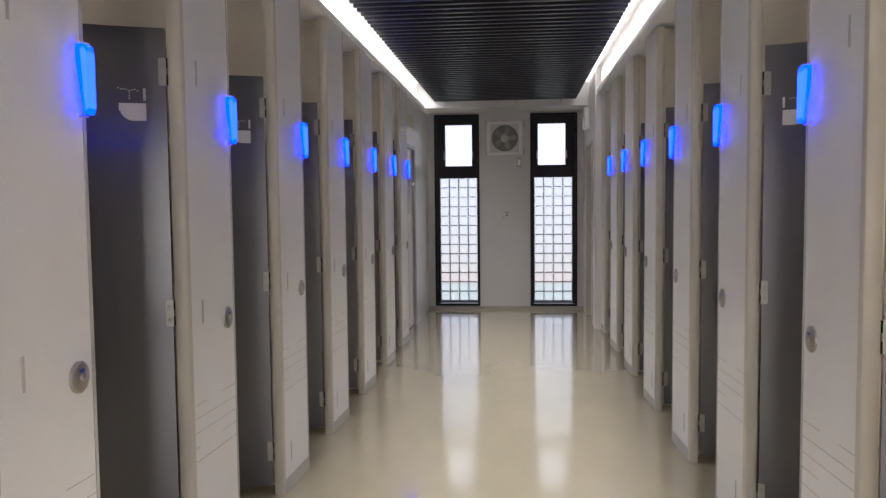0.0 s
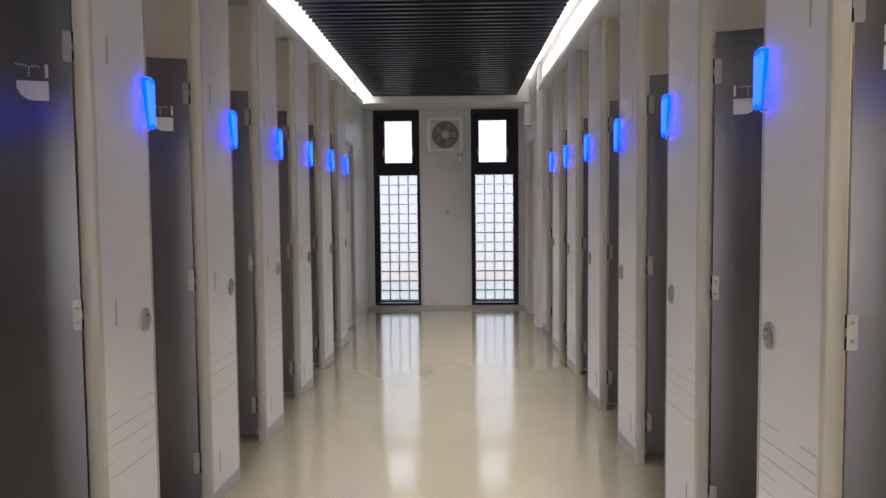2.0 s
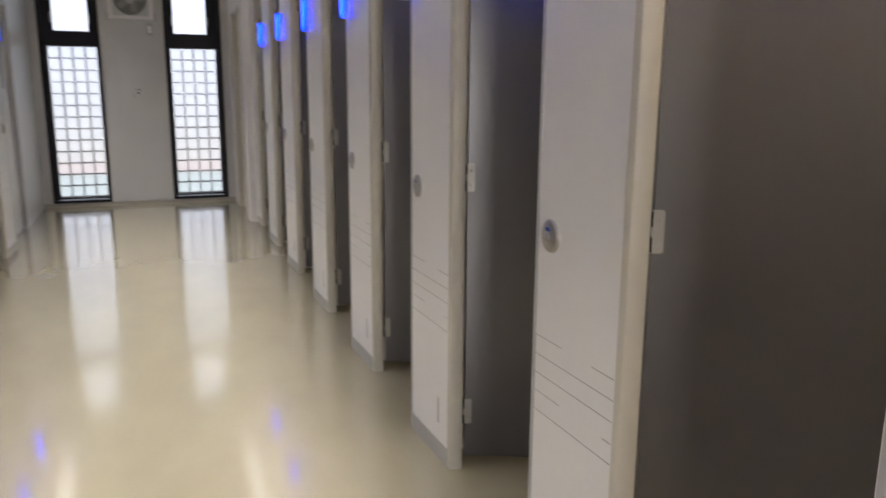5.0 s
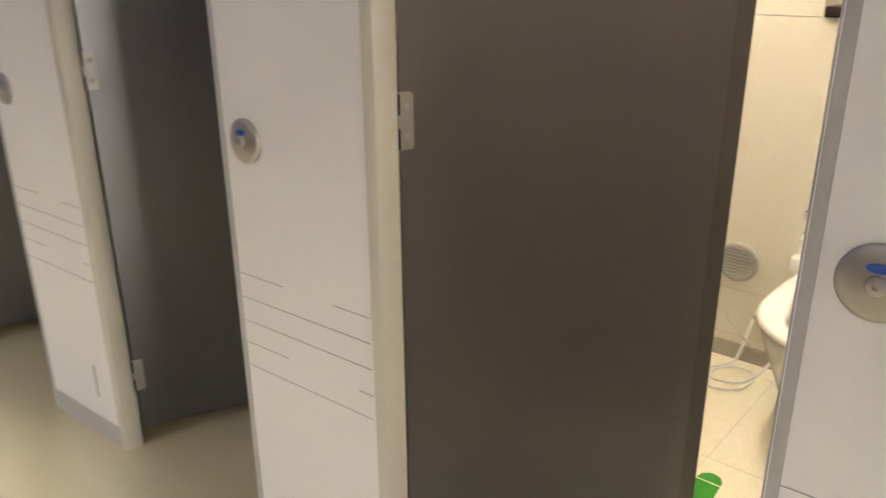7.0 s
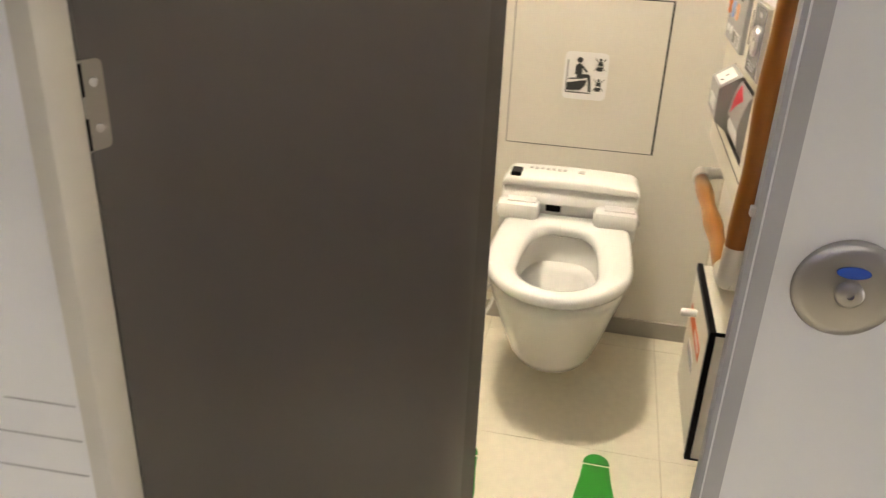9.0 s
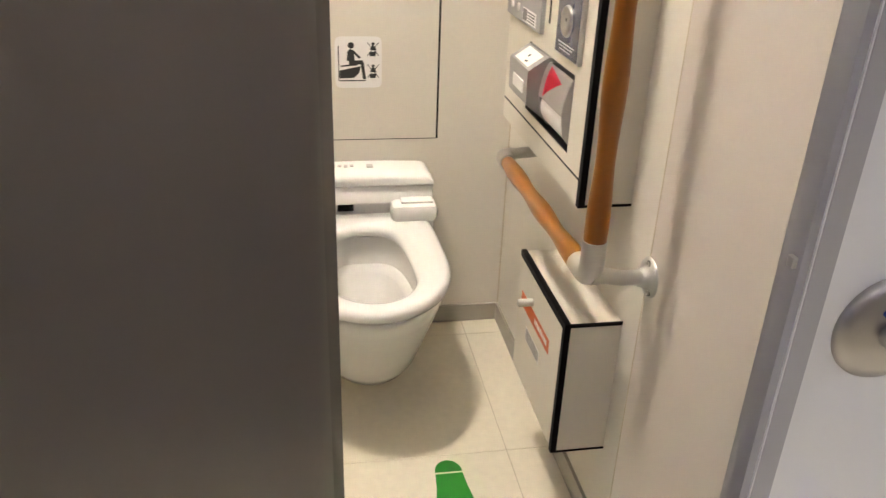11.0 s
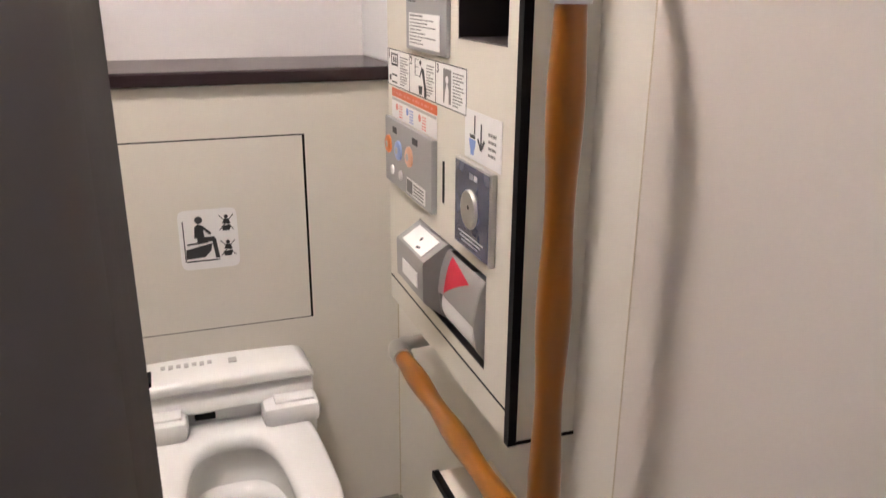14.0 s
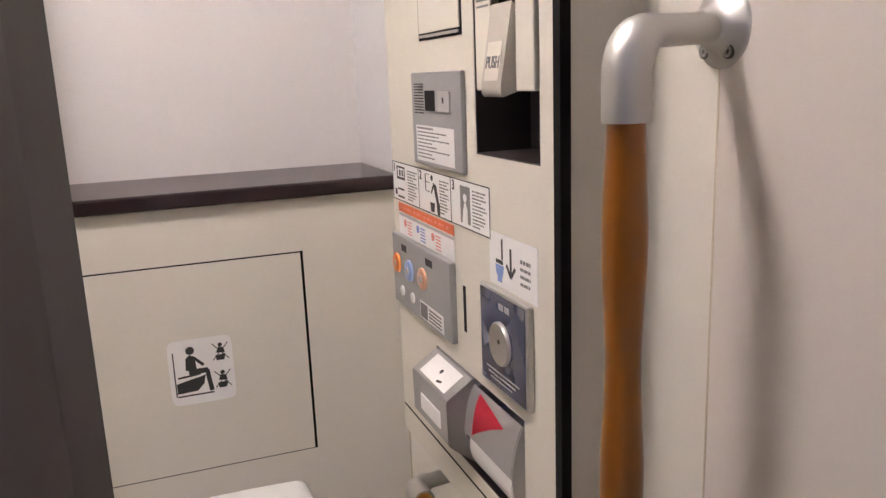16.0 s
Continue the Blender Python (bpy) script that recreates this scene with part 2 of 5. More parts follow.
# ---- mesh helpers ----
def box(bm, x0, x1, y0, y1, z0, z1, bevel=0.0, segments=2):
    m = Matrix.Translation(((x0 + x1) / 2, (y0 + y1) / 2, (z0 + z1) / 2)) @ Matrix.Diagonal((abs(x1 - x0), abs(y1 - y0), abs(z1 - z0), 1))
    made = bmesh.ops.create_cube(bm, size=1, matrix=m)["verts"]
    if bevel:
        edges = list({e for v in made for e in v.link_edges})
        bmesh.ops.bevel(bm, geom=edges, offset=bevel, segments=segments, affect="EDGES", profile=0.5)
    return bm


def boxes(*dims, bevel=0.0):
    bm = bmesh.new()
    for d in dims:
        box(bm, *d, bevel=bevel)
    return bm


def prism(points, z0, z1, bm=None, axis="z"):
    """A polygon of plan points pulled from z0 to z1 along an axis; the points are (x, y), (x, z) or (y, z)."""
    bm = bm or bmesh.new()
    put = {"z": lambda a, b, c: (a, b, c), "y": lambda a, b, c: (a, c, b), "x": lambda a, b, c: (c, a, b)}[axis]
    low = [bm.verts.new(put(a, b, z0)) for a, b in points]
    high = [bm.verts.new(put(a, b, z1)) for a, b in points]
    n = len(points)
    bm.faces.new(low[::-1])
    bm.faces.new(high)
    for i in range(n):
        j = (i + 1) % n
        bm.faces.new((low[i], low[j], high[j], high[i]))
    bmesh.ops.recalc_face_normals(bm, faces=bm.faces)
    return bm


def ring_loft(rings, close_first=True, close_last=True, bm=None):
    """Skin between closed rings with the same number of points."""
    bm = bm or bmesh.new()
    vs = [[bm.verts.new(p) for p in r] for r in rings]
    n = len(rings[0])
    for a, b in zip(vs, vs[1:]):
        for i in range(n):
            bm.faces.new((a[i], a[(i + 1) % n], b[(i + 1) % n], b[i]))
    if close_first:
        bm.faces.new(vs[0][::-1])
    if close_last:
        bm.faces.new(vs[-1])
    bmesh.ops.recalc_face_normals(bm, faces=bm.faces)
    return bm


def lathe(profile, centre, axis, sides=28, bm=None):
    """Profile of (radius, distance along the axis) turned round the axis."""
    c, a = Vector(centre), Vector(axis).normalized()
    u = a.orthogonal().normalized()
    w = a.cross(u)
    rings = [[c + a * d + (u * math.cos(k * 2 * math.pi / sides) + w * math.sin(k * 2 * math.pi / sides)) * r for k in range(sides)] for r, d in profile]
    return ring_loft(rings, bm=bm)


def tube(points, radius, sides=16, bm=None):
    """A round tube along a line of points; radius is a number or one for each point."""
    pts = [Vector(p) for p in points]
    rad = radius if isinstance(radius, (list, tuple)) else [radius] * len(pts)
    rings, u = [], None
    for i, p in enumerate(pts):
        d = (pts[min(i + 1, len(pts) - 1)] - pts[max(i - 1, 0)]).normalized()
        u = d.orthogonal().normalized() if u is None else (u - d * u.dot(d)).normalized()
        w = d.cross(u)
        rings.append([p + (u * math.cos(k * 2 * math.pi / sides) + w * math.sin(k * 2 * math.pi / sides)) * rad[i] for k in range(sides)])
    return ring_loft(rings, bm=bm)


def bend(a, corner, b, radius, steps=8):
    """Points of a line a - corner - b with the corner rounded."""
    a, c, b = Vector(a), Vector(corner), Vector(b)
    p, q = c + (a - c).normalized() * radius, c + (b - c).normalized() * radius
    return [a] + [p.lerp(c, t).lerp(c.lerp(q, t), t) for t in (i / steps for i in range(steps + 1))] + [b]


def mesh_of(name, bm, mat, smooth=None):
    me = bpy.data.meshes.new(name)
    bm.to_mesh(me)
    bm.free()
    me.materials.append(mat)
    if smooth:
        for poly in me.polygons:
            poly.use_smooth = True
        me.set_sharp_from_angle(angle=radians(smooth))
    return me


def part(name, bm, mat, parent, label="", smooth=None):
    ob = new(name, mesh_of(name, bm, mat, smooth))
    ob.parent = parent
    if label:
        tagged(ob, label)
    return ob


def thing(name, label, category, group="", at=(0, 0, 0)):
    ob = new(name)
    ob.location = at
    ob.empty_display_size = 0.1
    return tagged(ob, label, category, group)


def structure(name, bm, mat, label, category="", smooth=None):
    return tagged(new(name, mesh_of(name, bm, mat, smooth)), label, category or name.split("_")[0], kind="structure")


def lettering(name, words, size, m, mat, parent, width=None):
    """Words as a thin mesh."""
    cu = bpy.data.curves.new(name, "FONT")
    cu.body, cu.size, cu.extrude = words, size, 0.0004
    cu.align_x, cu.align_y = "CENTER", "CENTER"
    tmp = new(name, cu)
    dg = bpy.context.evaluated_depsgraph_get()
    me = bpy.data.meshes.new_from_object(tmp.evaluated_get(dg))
    bpy.data.objects.remove(tmp)
    bpy.data.curves.remove(cu)
    if width and me.vertices:
        xs = [v.co.x for v in me.vertices]
        k = width / (max(xs) - min(xs))
        for v in me.vertices:
            v.co.x *= k
    me.transform(m)
    me.materials.clear()
    me.materials.append(mat)
    ob = new(name, me)
    ob.parent = parent
    return ob

# ---- the large structure ----
XL, XR = -2.70, BACK_HIGH    # back walls of the two rows
structure("floor", boxes((XL - 0.1, XR + 0.1, BACK_END, WALL_END, -0.12, 0.0)), FLOOR, "polished cream vinyl floor of the toilet corridor", "floor")


def window_wall():
    """End wall with two tall openings, built of the strips between them."""
    y0, y1 = WALL_END, WALL_END + 0.22
    xs = (-0.657, -0.042, 0.646, 1.275)
    z0, z1 = 0.05, 2.66
    return boxes((XL, xs[0], y0, y1, 0, 3.1), (xs[1], xs[2], y0, y1, 0, 3.1), (xs[3], XR, y0, y1, 0, 3.1),
                 (xs[0], xs[1], y0, y1, 0, z0), (xs[0], xs[1], y0, y1, z1, 3.1), (xs[2], xs[3], y0, y1, 0, z0), (xs[2], xs[3], y0, y1, z1, 3.1))


structure("wall_north", window_wall(), END_WALL, "white painted end wall with two tall windows", "wall")
# unseen south end: made-up wall and glazed door that hold the fill lamp
structure("wall_south", boxes((XL, -0.40, BACK_END - 0.15, BACK_END, 0, 3.1), (1.15, XR, BACK_END - 0.15, BACK_END, 0, 3.1), (-0.40, 1.15, BACK_END - 0.15, BACK_END, 2.25, 3.1)), WHITE, "unseen white painted wall added behind the start, round the glazed door", "wall")
ent = structure("door_3", boxes((-0.40, -0.34, BACK_END - 0.12, BACK_END - 0.06, 0, 2.25), (1.09, 1.15, BACK_END - 0.12, BACK_END - 0.06, 0, 2.25), (0.345, 0.405, BACK_END - 0.12, BACK_END - 0.06, 0, 2.19), (-0.34, 1.09, BACK_END - 0.12, BACK_END - 0.06, 2.19, 2.25)), FRAME, "unseen glazed door in a dark frame, added round the fill lamp", "door")
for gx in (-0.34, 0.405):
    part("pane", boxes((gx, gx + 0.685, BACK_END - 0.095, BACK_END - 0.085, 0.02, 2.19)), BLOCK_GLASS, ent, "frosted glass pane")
structure("wall_east", boxes((XR, XR + 0.12, BACK_END, WALL_END, 0, 3.1)), PALE, "pale painted back wall behind the cubicles", "wall")
structure("wall_west", boxes((XL - 0.12, XL, BACK_END, WALL_END, 0, 3.1)), PALE, "pale painted back wall behind the cubicles", "wall")
structure("baseboard_north", boxes((-0.79, 1.36, WALL_END - 0.012, WALL_END, 0, 0.045)), SKIRT, "low grey skirting under the windows", "baseboard")

# ceiling: slab, the two soffits over the cubicles with their cove lips, the bulkhead before the windows
structure("ceiling", boxes((XL, XR, BACK_END, WALL_END, 3.0, 3.1)), WHITE, "white ceiling above the slatted screen", "ceiling")
structure("ceiling_soffit_west", boxes((XL, -0.80, BACK_END, WALL_END, SOFFIT_WEST, 2.995), (-0.80, -0.708, BACK_END, 10.25, SOFFIT_WEST, 2.712)), WHITE, "white soffit over the cubicles with a light cove", "ceiling")
structure("ceiling_soffit_east", boxes((1.42, XR, BACK_END, WALL_END, SOFFIT, 2.995), (1.378, 1.42, BACK_END, 9.30, SOFFIT, 2.74)), WHITE, "white soffit over the cubicles with a light cove", "ceiling")
structure("ceiling_bulkhead", boxes((-0.80, 1.36, 10.25, WALL_END, SOFFIT - 0.012, 2.995)), WHITE, "white bulkhead before the windows", "ceiling")


def slats():
    bm = bmesh.new()
    y = BACK_END + 0.05
    while y < 10.22:
        box(bm, -0.575, 1.205, y, y + 0.035, 2.75, 2.80)
        y += 0.118
    box(bm, -0.575, 1.205, BACK_END, 10.24, 2.875, 2.89)
    return bm


structure("ceiling_slats", slats(), SLAT, "dark ceiling screen of black cross slats", "ceiling")

for cx, nm in ((-0.685, "cove_light_west"), (1.30, "cove_light_east")):
    lt = thing(nm.rsplit("_", 1)[0], "continuous white strip light glowing in the ceiling cove", "strip light", "strip lights in the coves", (cx, 3.05, 2.99))
    part("tube", boxes((-0.05, 0.05, -7.15, 7.15, -0.03, 0.0)), GLOW_TUBE, lt, "glowing white tube")
    part("tray", boxes((-0.062, 0.062, -7.16, 7.16, 0.001, 0.009)), WHITE, lt)


# walls beyond the last cubicles
def far_right_wall():
    x0, x1 = 1.36, 1.44
    return boxes((x0, x1, 9.30, 9.62, 0, SOFFIT - 0.002), (x0, x1, 10.42, WALL_END, 0, SOFFIT - 0.002), (x0, x1, 9.62, 10.42, 2.17, SOFFIT - 0.002), (x0, 1.418, 9.302, 10.248, SOFFIT - 0.002, 2.99))


structure("wall_far_east", far_right_wall(), PALE, "pale wall beside the windows with a recessed door", "wall")
d = structure("door_1", boxes((1.415, 1.45, 9.63, 10.41, 0.005, 2.165)), CREAM, "closed cream store door recessed in the wall", "door")
part("door_frame", boxes((1.352, 1.42, 9.60, 9.63, 0, 2.19), (1.352, 1.42, 10.41, 10.44, 0, 2.19), (1.352, 1.42, 9.63, 10.41, 2.165, 2.19)), EDGE, d)
part("door_handle", tube(bend((1.415, 9.72, 1.0), (1.37, 9.72, 1.0), (1.37, 9.83, 1.0), 0.012), 0.009, 10), METAL, d, "steel lever handle")
structure("wall_far_west", boxes((-0.83, -0.755, 9.60, WALL_END, 0, SOFFIT_WEST + 0.01), (-0.83, -0.755, 8.56, 9.60, 2.14, SOFFIT_WEST + 0.01)), WHITE_PANEL, "pale grey wall beside the windows", "wall")

# sliding door of the wide cubicle
d = structure("door_2", boxes((-0.815, -0.785, 8.585, 9.52, 0.012, 2.10)), WHITE_PANEL, "closed pale sliding door with long steel pulls", "door")
part("door_frame", boxes((-0.80, -0.748, 9.52, 9.60, 0, 2.14), (-0.80, -0.748, 8.575, 9.52, 2.10, 2.14)), GREY_PLASTIC, d, "grey metal frame")
for z0, z1 in ((0.86, 1.13), (0.36, 0.62)):
    part("pull_handle", boxes((-0.787, -0.768, 8.97, 9.03, z0, z1), bevel=0.006), METAL, d, "long steel pull")
part("glass_strip", boxes((-0.788, -0.782, 9.08, 9.34, 1.35, 1.95)), GREY_PLASTIC, d)
part("header_panel", boxes((-0.756, -0.748, 8.92, 9.50, 2.34, 2.48)), YELLOWED, d, "yellowed plastic header panel")


# ---- windows ----
def make_window(name, x0, x1, px0, px1, bx0):
    """Tall dark frame: a clear hung pane above, a panel of glass blocks below."""
    y = WALL_END
    w = structure(name, boxes((x0, x0 + 0.028, y - 0.02, y + 0.14, 0.05, 2.66), (x1 - 0.028, x1, y - 0.02, y + 0.14, 0.05, 2.66), (x0 + 0.028, x1 - 0.028, y - 0.02, y + 0.14, 2.63, 2.66),
                               (x0 + 0.028, x1 - 0.028, y - 0.02, y + 0.14, 0.05, 0.078), (x0 + 0.028, x1 - 0.028, y + 0.0, y + 0.14, 1.805, 1.835)), FRAME, "tall dark-framed window with glass blocks below", "window")
    sash = part("window_frame", boxes((x0 + 0.029, px0, y + 0.02, y + 0.1, 1.836, 2.629), (px1, x1 - 0.029, y + 0.02, y + 0.1, 1.836, 2.629), (px0, px1, y + 0.02, y + 0.1, 2.525, 2.629), (px0, px1, y + 0.02, y + 0.1, 1.836, 1.966)), FRAME, w)
    part("pane", boxes((px0, px1, y + 0.05, y + 0.056, 1.966, 2.525)), PANE_GLASS, sash).visible_shadow = False
    part("latch", boxes((px1 + 0.006, px1 + 0.018, y + 0.005, y + 0.02, 2.05, 2.16), (px0 - 0.018, px0 - 0.006, y + 0.005, y + 0.02, 2.05, 2.16), bevel=0.003), GREY_PLASTIC, sash)
    bw, bh, z0 = 0.1285, 0.130, 0.113
    part("inner_bar", boxes((bx0 - 0.042, bx0 - 0.030, y + 0.01, y + 0.05, 0.08, 1.803), (bx0 + 4 * bw + 0.008, bx0 + 4 * bw + 0.02, y + 0.01, y + 0.05, 0.08, 1.803), (x0 + 0.03, x1 - 0.03, y + 0.01, y + 0.05, 0.092, 0.106)), FRAME, w)
    bm = bmesh.new()
    for i in range(5):
        box(bm, bx0 + i * bw - 0.0045, bx0 + i * bw + 0.0045, y + 0.03, y + 0.10, z0, z0 + 13 * bh)
    for j in range(14):
        box(bm, bx0, bx0 + 4 * bw, y + 0.032, y + 0.098, z0 + j * bh - 0.004, z0 + j * bh + 0.004)
    part("block_joints", bm, MORTAR, w, "dark grey mortar joints")
    part("side_fill", boxes((x0 + 0.029, bx0 - 0.0046, y + 0.055, y + 0.10, 0.08, 1.803), (bx0 + 4 * bw + 0.0046, x1 - 0.029, y + 0.055, y + 0.10, 0.08, 1.803)), FRAME, w, "dark filler beside the blocks")
    bm = bmesh.new()
    n, rings = 20, []
    for inset, depth in ((0.0045, 0.095), (0.0045, 0.042), (0.012, 0.034), (0.030, 0.040), (0.052, 0.043)):
        hw, hh, e = bw / 2 - inset, bh / 2 - inset, 6.0 if inset < 0.02 else 3.0
        ring = []
        for k in range(n):
            a = 2 * math.pi * k / n
            c, s = math.cos(a), math.sin(a)
            ring.append((math.copysign(abs(c) ** (2 / e), c) * hw, depth, math.copysign(abs(s) ** (2 / e), s) * hh))
        rings.append(ring)
    me = mesh_of("glass_block", ring_loft(rings, close_first=False), BLOCK_GLASS, 50)
    for i in range(4):
        for j in range(13):
            b = new("glass_block", me)
            b.parent, b.location = w, (bx0 + (i + 0.5) * bw, y, z0 + (j + 0.5) * bh)
            b.visible_shadow = False
    return w


make_window("window_1", -0.657, -0.042, -0.511, -0.145, -0.589)
make_window("window_2", 0.646, 1.275, 0.751, 1.120, 0.700)
structure("backdrop", boxes((-60, 60, 62, 62.2, -30, 60)), DISTANCE, "bright overcast sky and pale distance outside the windows", "backdrop")

# ---- end wall fittings ----
fan = thing("ventilation_fan", "square wall ventilation fan with a round grille above the switch", "fan", at=(0.306, WALL_END, 2.333))
part("housing", boxes((-0.24, 0.24, -0.055, 0.0, -0.225, -0.19), (-0.24, 0.24, -0.055, 0.0, 0.19, 0.225), (-0.24, -0.19, -0.055, 0.0, -0.19, 0.19), (0.19, 0.24, -0.055, 0.0, -0.19, 0.19), bevel=0.006), PALE, fan, "greyish white square frame")
part("back_plate", boxes((-0.19, 0.19, -0.012, -0.002, -0.19, 0.19)), END_WALL, fan)
part("opening", lathe([(0.178, 0.0), (0.178, 0.002)], (0, -0.012, 0), (0, -1, 0), 40), FAN_DARK, fan, "round grey fan opening")
part("hub", lathe([(0.055, 0), (0.055, 0.02), (0.045, 0.028), (0.001, 0.03)], (0, -0.018, 0), (0, -1, 0)), GREY_PLASTIC, fan, smooth=40)
for k in range(5):
    a = k * 2 * math.pi / 5
    bm = bmesh.new()
    box(bm, 0.05, 0.15, -0.022, -0.018, -0.04, 0.04)
    bmesh.ops.rotate(bm, verts=bm.verts, matrix=Matrix.Rotation(0.3, 3, "X"))
    bmesh.ops.rotate(bm, verts=bm.verts, matrix=Matrix.Rotation(a, 3, "Y"))
    part("blade", bm, FAN_GREY, fan)
bm = bmesh.new()
for r in (0.06, 0.085, 0.11, 0.135, 0.165):
    tube([(r * math.cos(k * math.pi / 16), -0.045, r * math.sin(k * math.pi / 16)) for k in range(33)], 0.0022, 6, bm)
for k in range(8):
    a = k * math.pi / 4
    tube([(0.05 * math.cos(a), -0.043, 0.05 * math.sin(a)), (0.19 * math.cos(a), -0.043, 0.19 * math.sin(a))], 0.002, 6, bm)
part("guard", bm, FAN_GREY, fan, "round wire guard")
for bx in (-0.265, 0.24):
    for bz in (0.15, -0.235):
        part("bracket", boxes((bx, bx + 0.025, -0.03, 0.0, bz, bz + 0.085), bevel=0.003), GREY_PLASTIC, fan)

sw = thing("pull_switch", "small grey switch box hanging under the fan", "switch", at=(0.495, WALL_END, 2.01))
part("case", boxes((-0.032, 0.032, -0.028, 0.0, -0.075, 0.066), bevel=0.004), GREY_PLASTIC, sw)
part("plate", boxes((-0.018, 0.018, -0.032, -0.027, -0.045, 0.03), bevel=0.002), PLASTIC, sw)

pl = thing("access_plate", "white access plate with a small key lock", "plate", at=(0.315, WALL_END, 1.238))
part("cover", boxes((-0.08, 0.08, -0.006, 0.0, -0.131, 0.131), bevel=0.002), END_WALL, pl)
part("key_lock", lathe([(0.012, 0), (0.012, 0.006), (0.002, 0.008)], (0.015, -0.006, 0.055), (0, -1, 0), 16), BLACK, pl, "dark key lock", smooth=40)
part("finger_pull", boxes((-0.04, -0.022, -0.009, -0.005, 0.0, 0.055), bevel=0.002), GREY_PLASTIC, pl)
part("label", boxes((-0.015, 0.045, -0.008, -0.0062, 0.088, 0.098)), INK_GREY, pl)

em = thing("wall_lamp_box", "white plastic wall lamp box beside the windows", "wall lamp", at=(1.36, 10.05, 2.49))
part("case", boxes((-0.085, 0.0, -0.13, 0.13, -0.13, 0.13), bevel=0.02), PLASTIC, em, smooth=40)
part("base", boxes((-0.012, 0.0, -0.10, 0.10, -0.15, -0.131), bevel=0.003), GREY_PLASTIC, em)
for x in (0.47, 1.02):
    hk = thing("ceiling_hook", "small white hook on the bulkhead", "hook", "hooks on the bulkhead", (x, 10.245, SOFFIT + 0.06))
    part("stem", tube(bend((0, 0.005, 0.03), (0, -0.03, 0.03), (0, -0.03, -0.03), 0.012), 0.006, 8), GREY_PLASTIC, hk)


# ---- cubicle fronts ----
def mirrored(bm, left):
    """Right-hand geometry, or its mirror image across the middle of the corridor."""
    if left:
        for v in bm.verts:
            v.co.x = 2 * MID - v.co.x
        bmesh.ops.reverse_faces(bm, faces=bm.faces)
    return bm


def front_x(dy):
    """x of the panel's front, dy metres from its far edge."""
    return 1.434 + 0.044 * dy


def lock_parts(owner, left, dy, z):
    x = front_x(dy)
    lock = part("lock", mirrored(lathe([(0.044, -0.004), (0.044, 0.004), (0.042, 0.007), (0.034, 0.0095), (0.012, 0.011), (0.001, 0.011)], (x, -dy, z), (-1, 0, 0), 40), left), LOCK_STEEL, owner, "round brushed steel lock plate", 50)
    part("indicator", mirrored(lathe([(0.0135, 0), (0.0135, 0.0012)], (0, 0, 0), (-1, 0, 0), 24), False), BLUE_MARK, lock, "blue vacant indicator")
    ind = lock.children[-1]
    for v in ind.data.vertices:
        v.co = Vector((x - 0.0105 + v.co.x, -dy + v.co.y, z + 0.0185 + v.co.z * 0.40))
        if left:
            v.co.x = 2 * MID - v.co.x
    if left:
        ind.data.flip_normals()
    part("knob", mirrored(lathe([(0.0115, 0.010), (0.0115, 0.016), (0.0095, 0.018), (0.003, 0.018), (0.003, 0.015), (0.001, 0.015)], (x, -dy, z), (-1, 0, 0), 20), left), LOCK_STEEL, lock, "", 50)


